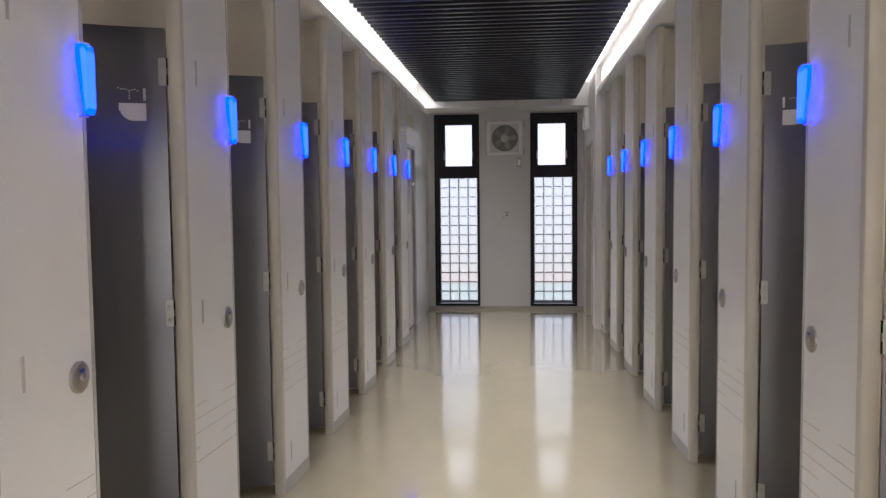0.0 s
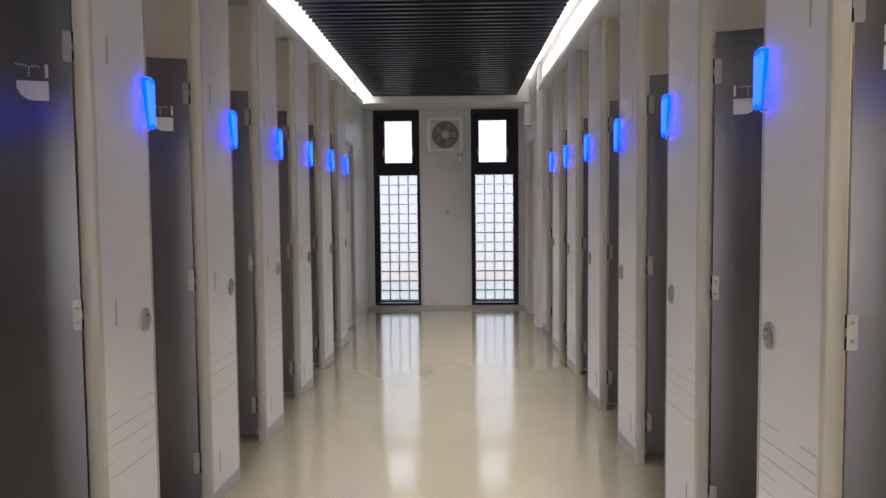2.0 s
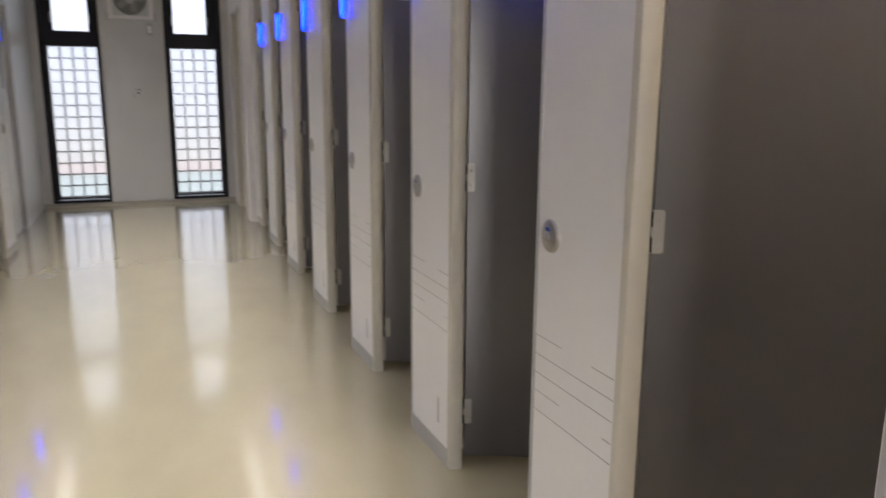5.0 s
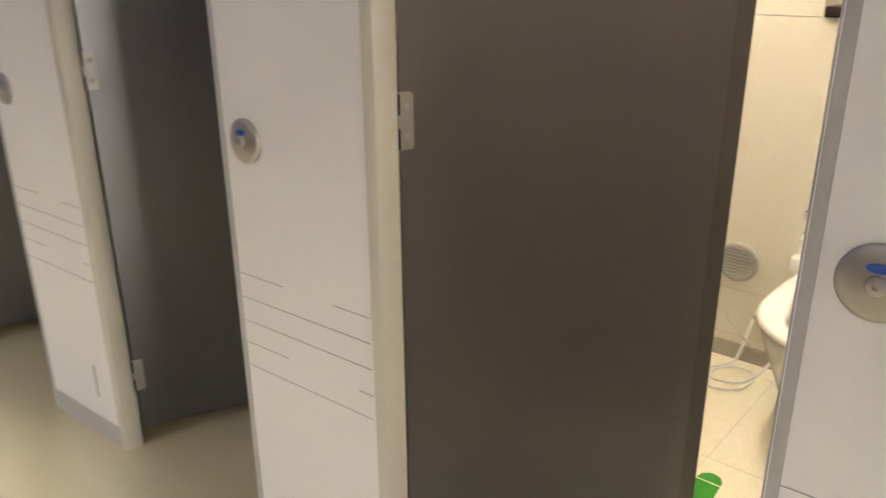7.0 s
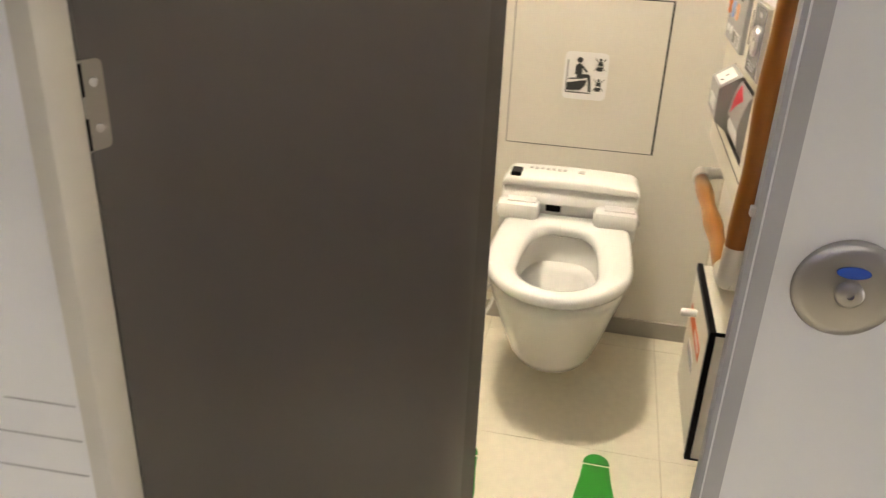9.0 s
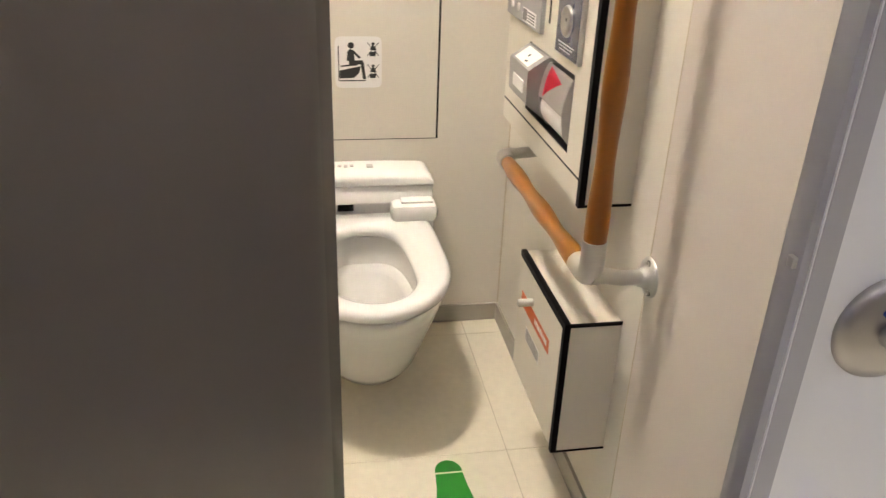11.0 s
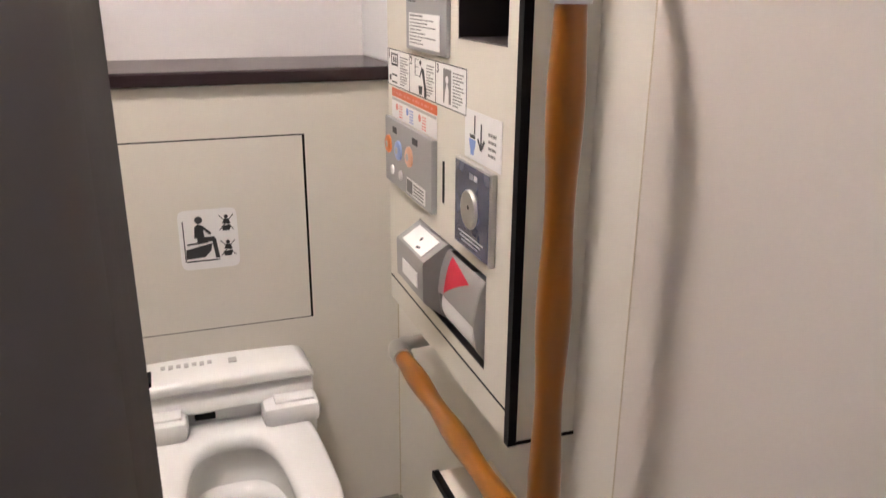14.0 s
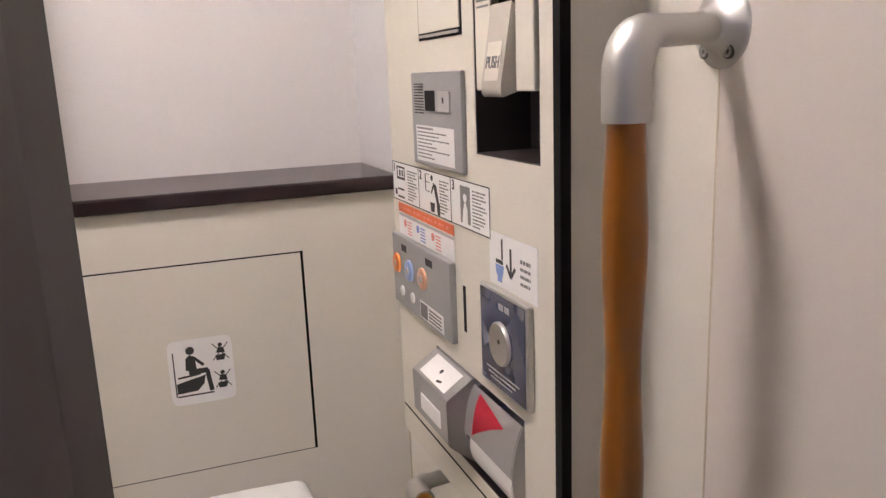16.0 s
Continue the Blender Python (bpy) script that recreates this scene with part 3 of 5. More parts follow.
def make_panel(left, lamp=True):
    """Fixed white panel between two cubicle doors; its origin lies at the far edge on the floor."""
    label = "tall white laminate cubicle panel with steel lock and lit blue lamp" if lamp else "plain tall white laminate end panel"
    top = TOP - 0.025 if left else TOP
    pn = thing("cubicle_panel", label, "partition panel", "partition panels of the cubicles")
    part("body", mirrored(prism([(1.434, 0), (1.4516, -0.391), (1.486, -0.391), (1.468, 0)], 0.0, top), left), WHITE_PANEL, pn)
    edge = [(1.4496, -0.3915), (1.4506, -0.411), (1.4526, -0.4155), (1.457, -0.4185), (1.484, -0.425), (1.498, -0.423), (1.498, -0.3915)]
    part("edge_strip", mirrored(prism(edge, 0.0, top + 0.004), left), EDGE, pn, "cream rounded edge strip", 28)
    part("far_edge", mirrored(prism([(1.4315, -0.017), (1.4335, -0.002), (1.440, 0.004), (1.455, 0.0045), (1.4692, 0.001), (1.4692, -0.017)], 0.0, top), left), JAMB, pn, "grey edge profile", 30)
    part("kick_strip", mirrored(prism([(1.4322, -0.0175), (1.4486, -0.395), (1.4516, -0.3905), (1.4348, -0.0175)], 0.0, 0.068), left), KICK, pn, "grey kick strip")
    for z0, z1 in ((1.93, 2.025), (1.04, 1.13), (0.14, 0.245)) if left else ((1.93, 2.025), (0.14, 0.245)):
        x = front_x(0.298)
        part("slot", mirrored(boxes((x - 0.0015, x + 0.004, -0.305, -0.291, z0, z1), bevel=0.001), left), GREY_PLASTIC, pn, "grey slot cover")
    for z, a, b in ((0.744, 0.004, 0.15), (0.742, 0.29, 0.385), (0.690, 0.004, 0.385), (0.636, 0.004, 0.385), (0.584, 0.004, 0.15), (0.580, 0.35, 0.385), (0.528, 0.004, 0.385)):
        xa, xb = front_x(a), front_x(b)
        part("pinstripe", mirrored(prism([(xa - 0.0007, -a), (xb - 0.0007, -b), (xb + 0.002, -b), (xa + 0.002, -a)], z - 0.0008, z + 0.0008), left), STRIPE, pn, "thin dark pinstripe")
    if lamp:
        part("strike", mirrored(boxes((1.443, 1.451, 0.0042, 0.0085, 1.080, 1.089), bevel=0.001), left), SATIN, pn, "small steel strike")
        lock_parts(pn, left, 0.078, 1.029)
        prof = [(1.436, 1.925), (1.413, 1.925), (1.408, 1.919), (1.4065, 1.905), (1.4065, 1.752), (1.409, 1.741), (1.414, 1.738), (1.418, 1.743), (1.4345, 1.880), (1.436, 1.9)]
        lp = part("lamp", mirrored(prism(prof, -0.037, 0.003, axis="y"), left), GLOW_BLUE, pn, "lit blue wedge-shaped indicator lamp", 40)
        core = [(1.4215, 1.914), (1.412, 1.916), (1.409, 1.912), (1.4050, 1.902), (1.4050, 1.757), (1.4095, 1.747), (1.4125, 1.749), (1.4215, 1.895)]
        part("lens", mirrored(prism(core, -0.0385, 0.0040, axis="y"), left), GLOW_CORE, lp, "pale bright lens")
        part("base_plate", mirrored(boxes((1.426, 1.442, -0.035, 0.002, 1.731, 1.7375), bevel=0.001), left), GREY_PLASTIC, lp)
        part("cap", mirrored(boxes((1.412, 1.440, -0.032, -0.004, 1.9255, 1.930), bevel=0.001), left), KICK, lp, "dark cap")
        # plate added on the far face to keep the blue glow off the door
        part("end_cap", mirrored(prism(prof, 0.0042, 0.0056, axis="y"), left), DARK_EDGE, lp, "thin dark plate added to stop the glow")
    return pn


HINGE, FREE, SAG = Vector((1.503, -0.416)), Vector((2.068, -0.811)), 0.058
BEND, TURN = 0.905, -0.5     # where the lock edge turns off the bow, and how steeply


def door_at(u, off=0.0):
    """Plan point of the bowed door, u from its hinge (0) to its free edge (1), off metres behind its seen face."""
    chord = FREE - HINGE
    d = chord.normalized()
    n = Vector((-d.y, d.x))
    over = max(u - BEND + 0.04, 0.0)
    lift = TURN * chord.length * (over * over / 0.16 if over < 0.08 else over - 0.04)
    steep = TURN * min(over / 0.08, 1.0)
    slope = (d * chord.length + n * (SAG * 4 * (1 - 2 * u) - steep * chord.length)).normalized()
    q = HINGE + chord * u + n * (SAG * 4 * u * (1 - u) - lift)
    return q + Vector((-slope.y, slope.x)) * off


def on_door(u0, u1, z0, z1, off0, off1, steps=4):
    face = [door_at(u0 + (u1 - u0) * k / steps, off0) for k in range(steps + 1)]
    back = [door_at(u1 - (u1 - u0) * k / steps, off1) for k in range(steps + 1)]
    return prism([tuple(q) for q in face + back], z0, z1)


def hinge_plate(z, h=0.049, w=0.031, r=0.007):
    """Flat plate on the door beside its hinge line, its two outer corners rounded."""
    out = [(-0.004, -h), (w - r, -h)] + [(w - r + r * math.sin(a), -h + r - r * math.cos(a)) for a in (0.5, 1.0, math.pi / 2)]
    out += [(w - r + r * math.cos(a), h - r + r * math.sin(a)) for a in (0.0, 0.5, 1.0, math.pi / 2)] + [(-0.004, h)]
    bm = prism(out, 0.0, 0.003)
    a, d = door_at(0.0, -0.0035), (door_at(0.04) - door_at(0.0)).normalized()
    bm.transform(Matrix(((d.x, 0, -d.y, a.x), (d.y, 0, d.x, a.y), (0, 1, 0, z), (0, 0, 0, 1))))
    bmesh.ops.recalc_face_normals(bm, faces=bm.faces)
    return bm


def make_door(left):
    dr = thing("cubicle_door", "dark grey bowed laminate cubicle door standing ajar", "door", "doors of the cubicles")
    part("leaf", mirrored(on_door(0.01, 0.9345, 0.048, DOOR_TOP, 0.0, 0.034, 60), left), DARK, dr, "", 25)
    part("lock_edge", mirrored(on_door(0.935, 1.0, 0.048, DOOR_TOP, 0.0003, 0.0337, 4), left), DARK_EDGE, dr, "dark lock edge strip")
    for z in (0.228, 1.097, 1.965):
        h = part("hinge", mirrored(hinge_plate(z), left), HINGE_STEEL, dr, "steel hinge plate")
        q = door_at(0.0, -0.004)
        part("knuckle", mirrored(lathe([(0.0035, -0.049), (0.0035, 0.049)], (q.x + 0.001, q.y + 0.001, z), (0, 0, 1), 12), left), HINGE_STEEL, h, "", 40)
        bm = bmesh.new()
        for dz in (-0.025, 0.025):
            q = door_at(0.024, -0.0035)
            lathe([(0.006, -0.001), (0.005, 0.0015), (0.001, 0.002)], (q.x, q.y, z + dz), (-0.5, -0.86, 0), 12, bm)
        part("screws", mirrored(bm, left), HINGE_STEEL, h, "", 40)
    for z in (0.228, 1.097, 1.965):
        part("pivot", mirrored(boxes((1.4965, 1.5045, -0.4228, -0.412, z - 0.047, z - 0.012), (1.4985, 1.5045, -0.4215, -0.412, z - 0.012, z + 0.012), (1.4965, 1.5045, -0.4228, -0.412, z + 0.012, z + 0.047)), left), BLACK, dr, "black pivot bracket")
    part("cistern_mark", mirrored(on_door(0.105, 0.118, 1.862, 1.905, -0.0012, -0.0002, 1), left), PLASTIC, dr, "white pictogram bar")
    bm = bmesh.new()
    for k in range(16):
        u0, u1 = 0.105 + 0.129 * k / 16, 0.105 + 0.129 * (k + 1) / 16
        curl = max((u0 + u1) / 2 - 0.165, 0.0) / 0.070
        z0 = 1.790 + 0.055 * (1 - math.sqrt(max(1 - curl * curl, 0.0)))
        tmp = on_door(u0, u1, z0, 1.852, -0.0012, -0.0002, 1)
        me = bpy.data.meshes.new("tmp")
        tmp.to_mesh(me)
        tmp.free()
        bm.from_mesh(me)
        bpy.data.meshes.remove(me)
    part("bowl_mark", mirrored(bm, left), PLASTIC, dr, "white pictogram bowl")
    dots = [(0.140, 1.894), (0.153, 1.898), (0.166, 1.896), (0.179, 1.893), (0.192, 1.897), (0.205, 1.899), (0.218, 1.898), (0.231, 1.902), (0.179, 1.884), (0.180, 1.875), (0.179, 1.866)]
    for u, z in dots:
        part("dot", mirrored(on_door(u, u + 0.006, z, z + 0.0048, -0.0012, -0.0002, 1), left), PLASTIC, dr)
    return dr


RIGHT_PANELS = [RIGHT_FAR + k * PITCH for k in range(-5, 2)] + [4.040, 5.115, 6.210, 7.310, 8.370, 9.430]
LEFT_PANELS = [LEFT_FAR + k * PITCH for k in range(-5, 1)] + [3.385, 4.475, 5.520, 6.570, 7.610, 8.570]
pr, pl_, dr_, dl_ = make_panel(False), make_panel(True), make_door(False), make_door(True)
plain = make_panel(False, lamp=False)
plain.location = (-0.012, RIGHT_PANELS[-1], 0)
for side, first, door, ys in (("r", pr, dr_, RIGHT_PANELS), ("l", pl_, dl_, LEFT_PANELS)):
    for k, y in enumerate(ys):
        x = -0.012 if side == "l" or k > 6 else 0.0
        if side == "r" and k == len(ys) - 1:
            copy_thing(door, pose(x, y, 0))
            continue
        if k == 0:
            first.location = (x, y, 0)
            door.location = (x, y, 0)
        else:
            copy_thing(first, pose(x, y, 0))
            copy_thing(door, pose(x, y, 0))

# partitions between the cubicles
for k, y in enumerate(RIGHT_PANELS):
    structure("wall_partition_east_%d" % (k + 1), boxes((1.494, BACK_HIGH, y - 0.273, y - 0.233, 0, SOFFIT)), CREAM, "cream laminate partition between two cubicles", "wall")
for k, y in enumerate(LEFT_PANELS):
    structure("wall_partition_west_%d" % (k + 1), boxes((XL, 2 * MID - 1.508, y - 0.273, y - 0.233, 0, SOFFIT_WEST + 0.01)), CREAM, "cream laminate partition between two cubicles", "wall")

# ---- the open cubicle: walls, floor, ledge ----
FARSIDE = SIDE + PITCH - 0.04
structure("wall_cubicle_back", boxes((BACK_LOW, BACK_HIGH, SIDE, FARSIDE, 0, 1.184), (BACK_LOW + 0.001, BACK_HIGH, 2.347, FARSIDE, 1.1865, SOFFIT)), CREAM, "cream laminate pipe casing behind the toilet", "wall")
structure("trim_ledge", boxes((3.124, BACK_HIGH, SIDE, 2.3455, 1.186, 1.217), bevel=0.005), BROWN, "dark brown laminate ledge over the pipe casing", "ledge")
structure("baseboard_cubicle", boxes((3.129, BACK_LOW, SIDE + 0.009, FARSIDE, 0, 0.062), (1.60, 3.129, SIDE, SIDE + 0.008, 0, 0.062)), SKIRT, "grey vinyl skirting of the cubicle", "baseboard")
structure("trim_side_panel", boxes((BACK_LOW + 0.002, BACK_HIGH, SIDE, SIDE + 0.004, 1.218, SOFFIT)), SHEET, "white sheet beside the ledge", "trim")
joints = boxes((2.1266, 2.1286, SIDE, SIDE + 0.0048, 0.063, SOFFIT), (3.1365, 3.138, SIDE, SIDE + 0.003, 0.063, 1.185),
               (BACK_LOW - 0.0012, BACK_LOW, 2.30, FARSIDE, 0.262, 0.2645), (BACK_LOW - 0.0012, BACK_LOW, 2.30, FARSIDE, 0.092, 0.0945))
structure("trim_joints", joints, JOINT, "thin joints between the wall sheets", "trim")

structure("trim_door_sheet", boxes((1.50, 2.1264, SIDE + 0.0002, SIDE + 0.0042, 0.064, SOFFIT - 0.002)), BEIGE, "pinkish beige laminate sheet beside the door", "trim")
lining = structure("floor_cubicle", boxes((1.50, 3.129, SIDE + 0.008, FARSIDE, 0.0, 0.002)), GROUT, "cream vinyl tiles of the cubicle floor", "floor")
tile_x = [1.50, 1.95, 2.495, 3.048, 3.129]
tile_y = [SIDE + 0.008, 1.757, 2.30, FARSIDE]
for i in range(len(tile_x) - 1):
    for j in range(len(tile_y) - 1):
        part("floor_tile", boxes((tile_x[i] + 0.0010, tile_x[i + 1] - 0.0010, tile_y[j] + 0.0010, tile_y[j + 1] - 0.0010, 0.0005, 0.0032)), TILE, lining)

# access hatch in the back wall
hatch = thing("access_hatch", "flush cream access hatch with dark joints behind the toilet", "hatch", at=(BACK_LOW, 2.0765, 0.849))
part("joint", boxes((-0.0008, 0.0, -0.2245, 0.2235, -0.2245, 0.2235)), BLACK, hatch, "dark joint round the hatch")
part("panel", boxes((-0.0022, 0.0, -0.2185, 0.2215, -0.222, 0.2205)), CREAM, hatch)


# ---- pictogram sticker ----
def flat(bm, pts, thick, m):
    """A flat polygon of (right, up) points, lying on a surface given by m."""
    made = prism(pts, 0, thick)
    made.transform(m)
    me = bpy.data.meshes.new("tmp")
    made.to_mesh(me)
    made.free()
    bm.from_mesh(me)
    bpy.data.meshes.remove(me)
    return bm


def disc(cx, cy, r, n=20):
    return [(cx + r * math.cos(2 * math.pi * k / n), cy + r * math.sin(2 * math.pi * k / n)) for k in range(n)]


def stroke(x0, y0, x1, y1, w):
    d = Vector((x1 - x0, y1 - y0)).normalized() * (w / 2)
    return [(x0 + d.y, y0 - d.x), (x1 + d.y, y1 - d.x), (x1 - d.y, y1 + d.x), (x0 - d.y, y0 + d.x)]


FACE_BACK = Matrix(((0, 0, -1, 0), (-1, 0, 0, 0), (0, 1, 0, 0), (0, 0, 0, 1)))     # right is -y, up is z, out is -x
FACE_SIDE = Matrix(((-1, 0, 0, 0), (0, 0, 1, 0), (0, 1, 0, 0), (0, 0, 0, 1)))      # right is -x, up is z, out is +y

st = thing("pictogram_sticker", "white sticker with black toilet-use pictograms on the hatch", "sticker", at=(BACK_LOW - 0.0022, 2.078, 0.846))
rounded = [(0.064 * math.copysign(abs(math.cos(a)) ** 0.2, math.cos(a)), 0.070 * math.copysign(abs(math.sin(a)) ** 0.2, math.sin(a))) for a in (2 * math.pi * k / 40 for k in range(40))]
part("sheet", flat(bmesh.new(), rounded, 0.0006, FACE_BACK), PAPER, st)
M1 = FACE_BACK @ Matrix.Translation((0, 0, 0.0006))
bm = bmesh.new()
for shape in (disc(-0.020, 0.046, 0.0085), [(-0.032, 0.004), (-0.030, 0.030), (-0.022, 0.037), (-0.012, 0.032), (-0.010, 0.004)], stroke(-0.014, 0.030, 0.004, 0.012, 0.006), stroke(-0.026, 0.000, 0.012, 0.000, 0.011), stroke(0.010, 0.001, 0.016, -0.046, 0.009)):
    flat(bm, shape, 0.0004, M1)
part("figure_mark", bm, INK, st, "black seated figure mark")
bm = bmesh.new()
for shape in ([(-0.052, -0.022), (0.006, -0.010), (0.002, -0.028), (-0.012, -0.042), (-0.052, -0.044)], stroke(-0.048, -0.010, -0.003, -0.006, 0.004), stroke(-0.052, -0.050, 0.020, -0.050, 0.003), stroke(-0.054, -0.050, -0.054, 0.045, 0.0025)):
    flat(bm, shape, 0.0004, M1)
part("toilet_mark", bm, INK, st, "black toilet mark")
for cy in (0.036, -0.024):
    bm = bmesh.new()
    for shape in (disc(0.040, cy + 0.014, 0.0045, 12), [(0.031, cy - 0.002), (0.036, cy + 0.010), (0.046, cy + 0.008), (0.049, cy - 0.004)], [(0.029, cy - 0.008), (0.050, cy - 0.006), (0.046, cy - 0.019), (0.031, cy - 0.019)], stroke(0.024, cy - 0.018, 0.056, cy + 0.018, 0.0018), stroke(0.024, cy + 0.018, 0.056, cy - 0.018, 0.0018)):
        flat(bm, shape, 0.0004, M1)
    part("crossed_mark", bm, INK, st, "small crossed-out mark")

# ---- vent, hose and floor marks ----
vent = thing("wall_vent", "round grey wall vent with slanting slats", "vent", at=(BACK_LOW, 2.50, 0.365))
part("rim", lathe([(0.072, 0), (0.072, 0.006), (0.066, 0.012), (0.056, 0.012), (0.053, 0.004)], (0, 0, 0), (-1, 0, 0), 36), GREY_PLASTIC, vent, "", 50)
part("backing", lathe([(0.054, 0.0), (0.054, 0.003)], (0, 0, 0), (-1, 0, 0), 36), DEEP, vent)
for k in range(-4, 5):
    z = k * 0.012
    w = math.sqrt(max(0.0528 ** 2 - z * z, 0))
    part("slat", boxes((-0.011, -0.0035, -w, w, z - 0.0028, z + 0.0028)), GREY_PLASTIC, vent)

hose = thing("water_hose", "pale plastic hose and cable looping on the floor beside the toilet", "hose", at=(3.0, 2.42, 0.005))
coil = [(0.13, -0.02, 0.20), (0.10, -0.01, 0.18), (0.07, 0.0, 0.10), (0.06, 0.02, 0.03), (0.04, 0.06, 0.009), (-0.03, 0.10, 0.009), (-0.10, 0.08, 0.009), (-0.13, 0.02, 0.009), (-0.09, -0.05, 0.009), (-0.02, -0.07, 0.012), (0.04, -0.05, 0.016), (0.03, 0.02, 0.018), (-0.04, 0.06, 0.018), (-0.09, 0.03, 0.018), (-0.07, -0.06, 0.03), (-0.02, -0.12, 0.10), (0.02, -0.15, 0.20)]


def smooth_line(pts, n=5):
    out, q = [], [Vector(p) for p in pts]
    for i in range(len(q) - 1):
        a, b, c, d2 = q[max(i - 1, 0)], q[i], q[i + 1], q[min(i + 2, len(q) - 1)]
        for k in range(n):
            t = k / n
            out.append(0.5 * ((2 * b) + (c - a) * t + (2 * a - 5 * b + 4 * c - d2) * t * t + (3 * b - a - 3 * c + d2) * t ** 3))
    return out + [q[-1]]


part("line", tube(smooth_line(coil), 0.0055, 8), PLASTIC, hose, "", 60)
part("cable", tube(smooth_line([(0.135, 0.10, 0.17), (0.10, 0.06, 0.15), (0.06, 0.0, 0.12), (0.05, -0.06, 0.09), (0.06, -0.12, 0.16)]), 0.003, 8), GREY_PLASTIC, hose, "thin grey cable", 60)
part("valve", lathe([(0.014, 0), (0.014, 0.03), (0.009, 0.034), (0.009, 0.06)], (0.137, -0.02, 0.20), (-1, 0, 0), 16), SATIN, hose, "small steel valve", 50)

for cx, cy in ((2.36, 1.918), (2.315, 2.252)):
    fm = thing("floor_footprint", "green footprint sticker on the cubicle floor", "floor sticker", "green footprint stickers", (cx, cy, 0.0034))
    toe = [(0.075 + 0.040 * math.cos(a), 0.0335 * math.sin(a)) for a in (-math.pi / 2 + math.pi * k / 14 for k in range(15))]
    part("heel", prism(toe, 0, 0.0012), GREEN, fm)
    sole = [(0.068, -0.0335), (0.068, 0.0335), (0.02, 0.038), (-0.05, 0.049), (-0.11, 0.053), (-0.15, 0.045), (-0.172, 0.022), (-0.176, 0.0), (-0.172, -0.022), (-0.15, -0.045), (-0.11, -0.053), (-0.05, -0.049), (0.02, -0.038)]
    part("sole", prism(sole[::-1], 0, 0.0012), GREEN, fm)


# ---- toilet ----
def egg(xf, xb, hw, z, n=48, blunt=3.2):
    """Outline of the bowl at height z: round in front, squarer behind."""
    xm = xf + min(hw * 1.25, (xb - xf) * 0.55)
    ring = []
    for k in range(n):
        a = 2 * math.pi * k / n
        c, s = math.cos(a), math.sin(a)
        e = 2.0 if c < 0 else 2.0 + (blunt - 2.0) * c
        rx = xm - xf if c < 0 else xb - xm
        ring.append((xm + rx * math.copysign(abs(c) ** (2 / e), c), TOILET_Y + hw * math.copysign(abs(s) ** (2 / e), s), z))
    return ring


toilet = thing("toilet", "white wall-hung toilet with an open seat and washlet unit", "toilet")
outer = [egg(2.77, 3.00, 0.060, 0.072), egg(2.725, 3.06, 0.092, 0.076), egg(2.690, 3.10, 0.112, 0.092), egg(2.655, 3.125, 0.129, 0.130), egg(2.615, 3.128, 0.146, 0.195), egg(2.570, 3.128, 0.163, 0.265), egg(2.528, 3.128, 0.180, 0.335), egg(2.512, 3.128, 0.187, 0.368), egg(2.513, 3.128, 0.186, 0.380), egg(2.521, 3.128, 0.180, 0.388)]
inner = [egg(2.540, 2.985, 0.132, 0.388), egg(2.532, 2.985, 0.134, 0.378), egg(2.545, 2.975, 0.126, 0.330), egg(2.552, 2.968, 0.121, 0.312), egg(2.572, 2.950, 0.106, 0.306), egg(2.582, 2.940, 0.099, 0.292), egg(2.61, 2.90, 0.085, 0.22), egg(2.68, 2.85, 0.055, 0.16)]
part("bowl", ring_loft(outer + inner), CERAMIC, toilet, "white ceramic bowl", 50)
part("water", prism([(x, y) for x, y, z in egg(2.612, 2.885, 0.083, 0.2)], 0.215, 0.218), WATER, toilet, "still water in the bowl")
B = dict(blunt=8.0)
seat_rings = [egg(2.496, 3.030, 0.190, 0.403, **B), egg(2.484, 3.034, 0.1965, 0.407, **B), egg(2.479, 3.036, 0.199, 0.415, **B), egg(2.480, 3.036, 0.198, 0.426, **B), egg(2.486, 3.034, 0.1935, 0.434, **B), egg(2.497, 3.030, 0.185, 0.4385, blunt=7.0),
              egg(2.522, 2.985, 0.140, 0.4370, blunt=3.6), egg(2.534, 2.968, 0.118, 0.4325), egg(2.542, 2.961, 0.109, 0.424), egg(2.545, 2.958, 0.106, 0.411), egg(2.542, 2.961, 0.109, 0.402)]
part("seat", ring_loft(seat_rings + [seat_rings[0]], False, False), PLASTIC, toilet, "white oval seat ring", 50)
for sx, sy in ((2.60, 0.135), (2.60, -0.135)):
    part("seat_buffer", boxes((sx, sx + 0.03, TOILET_Y + sy - 0.006, TOILET_Y + sy + 0.006, 0.387, 0.405), bevel=0.001), GREY_PLASTIC, toilet)
TM = (1.876 + 2.288) / 2


def unit_ring(x, half, low, high, r, n=7):
    """Upright outline of the washlet at x: square foot, well rounded shoulders, a slightly crowned top."""
    ring = [(x, TM - half, low), (x, TM + half, low)]
    ring += [(x, TM + half - r + r * math.cos(a), high - r + r * math.sin(a)) for a in (math.pi / 2 * k / n for k in range(n + 1))]
    ring += [(x, TM + (half - r) * t, high + 0.004 * (1 - t * t)) for t in (0.5, 0.0, -0.5)]
    ring += [(x, TM - half + r - r * math.sin(a), high - r + r * math.cos(a)) for a in (math.pi / 2 * k / n for k in range(n + 1))]
    return ring


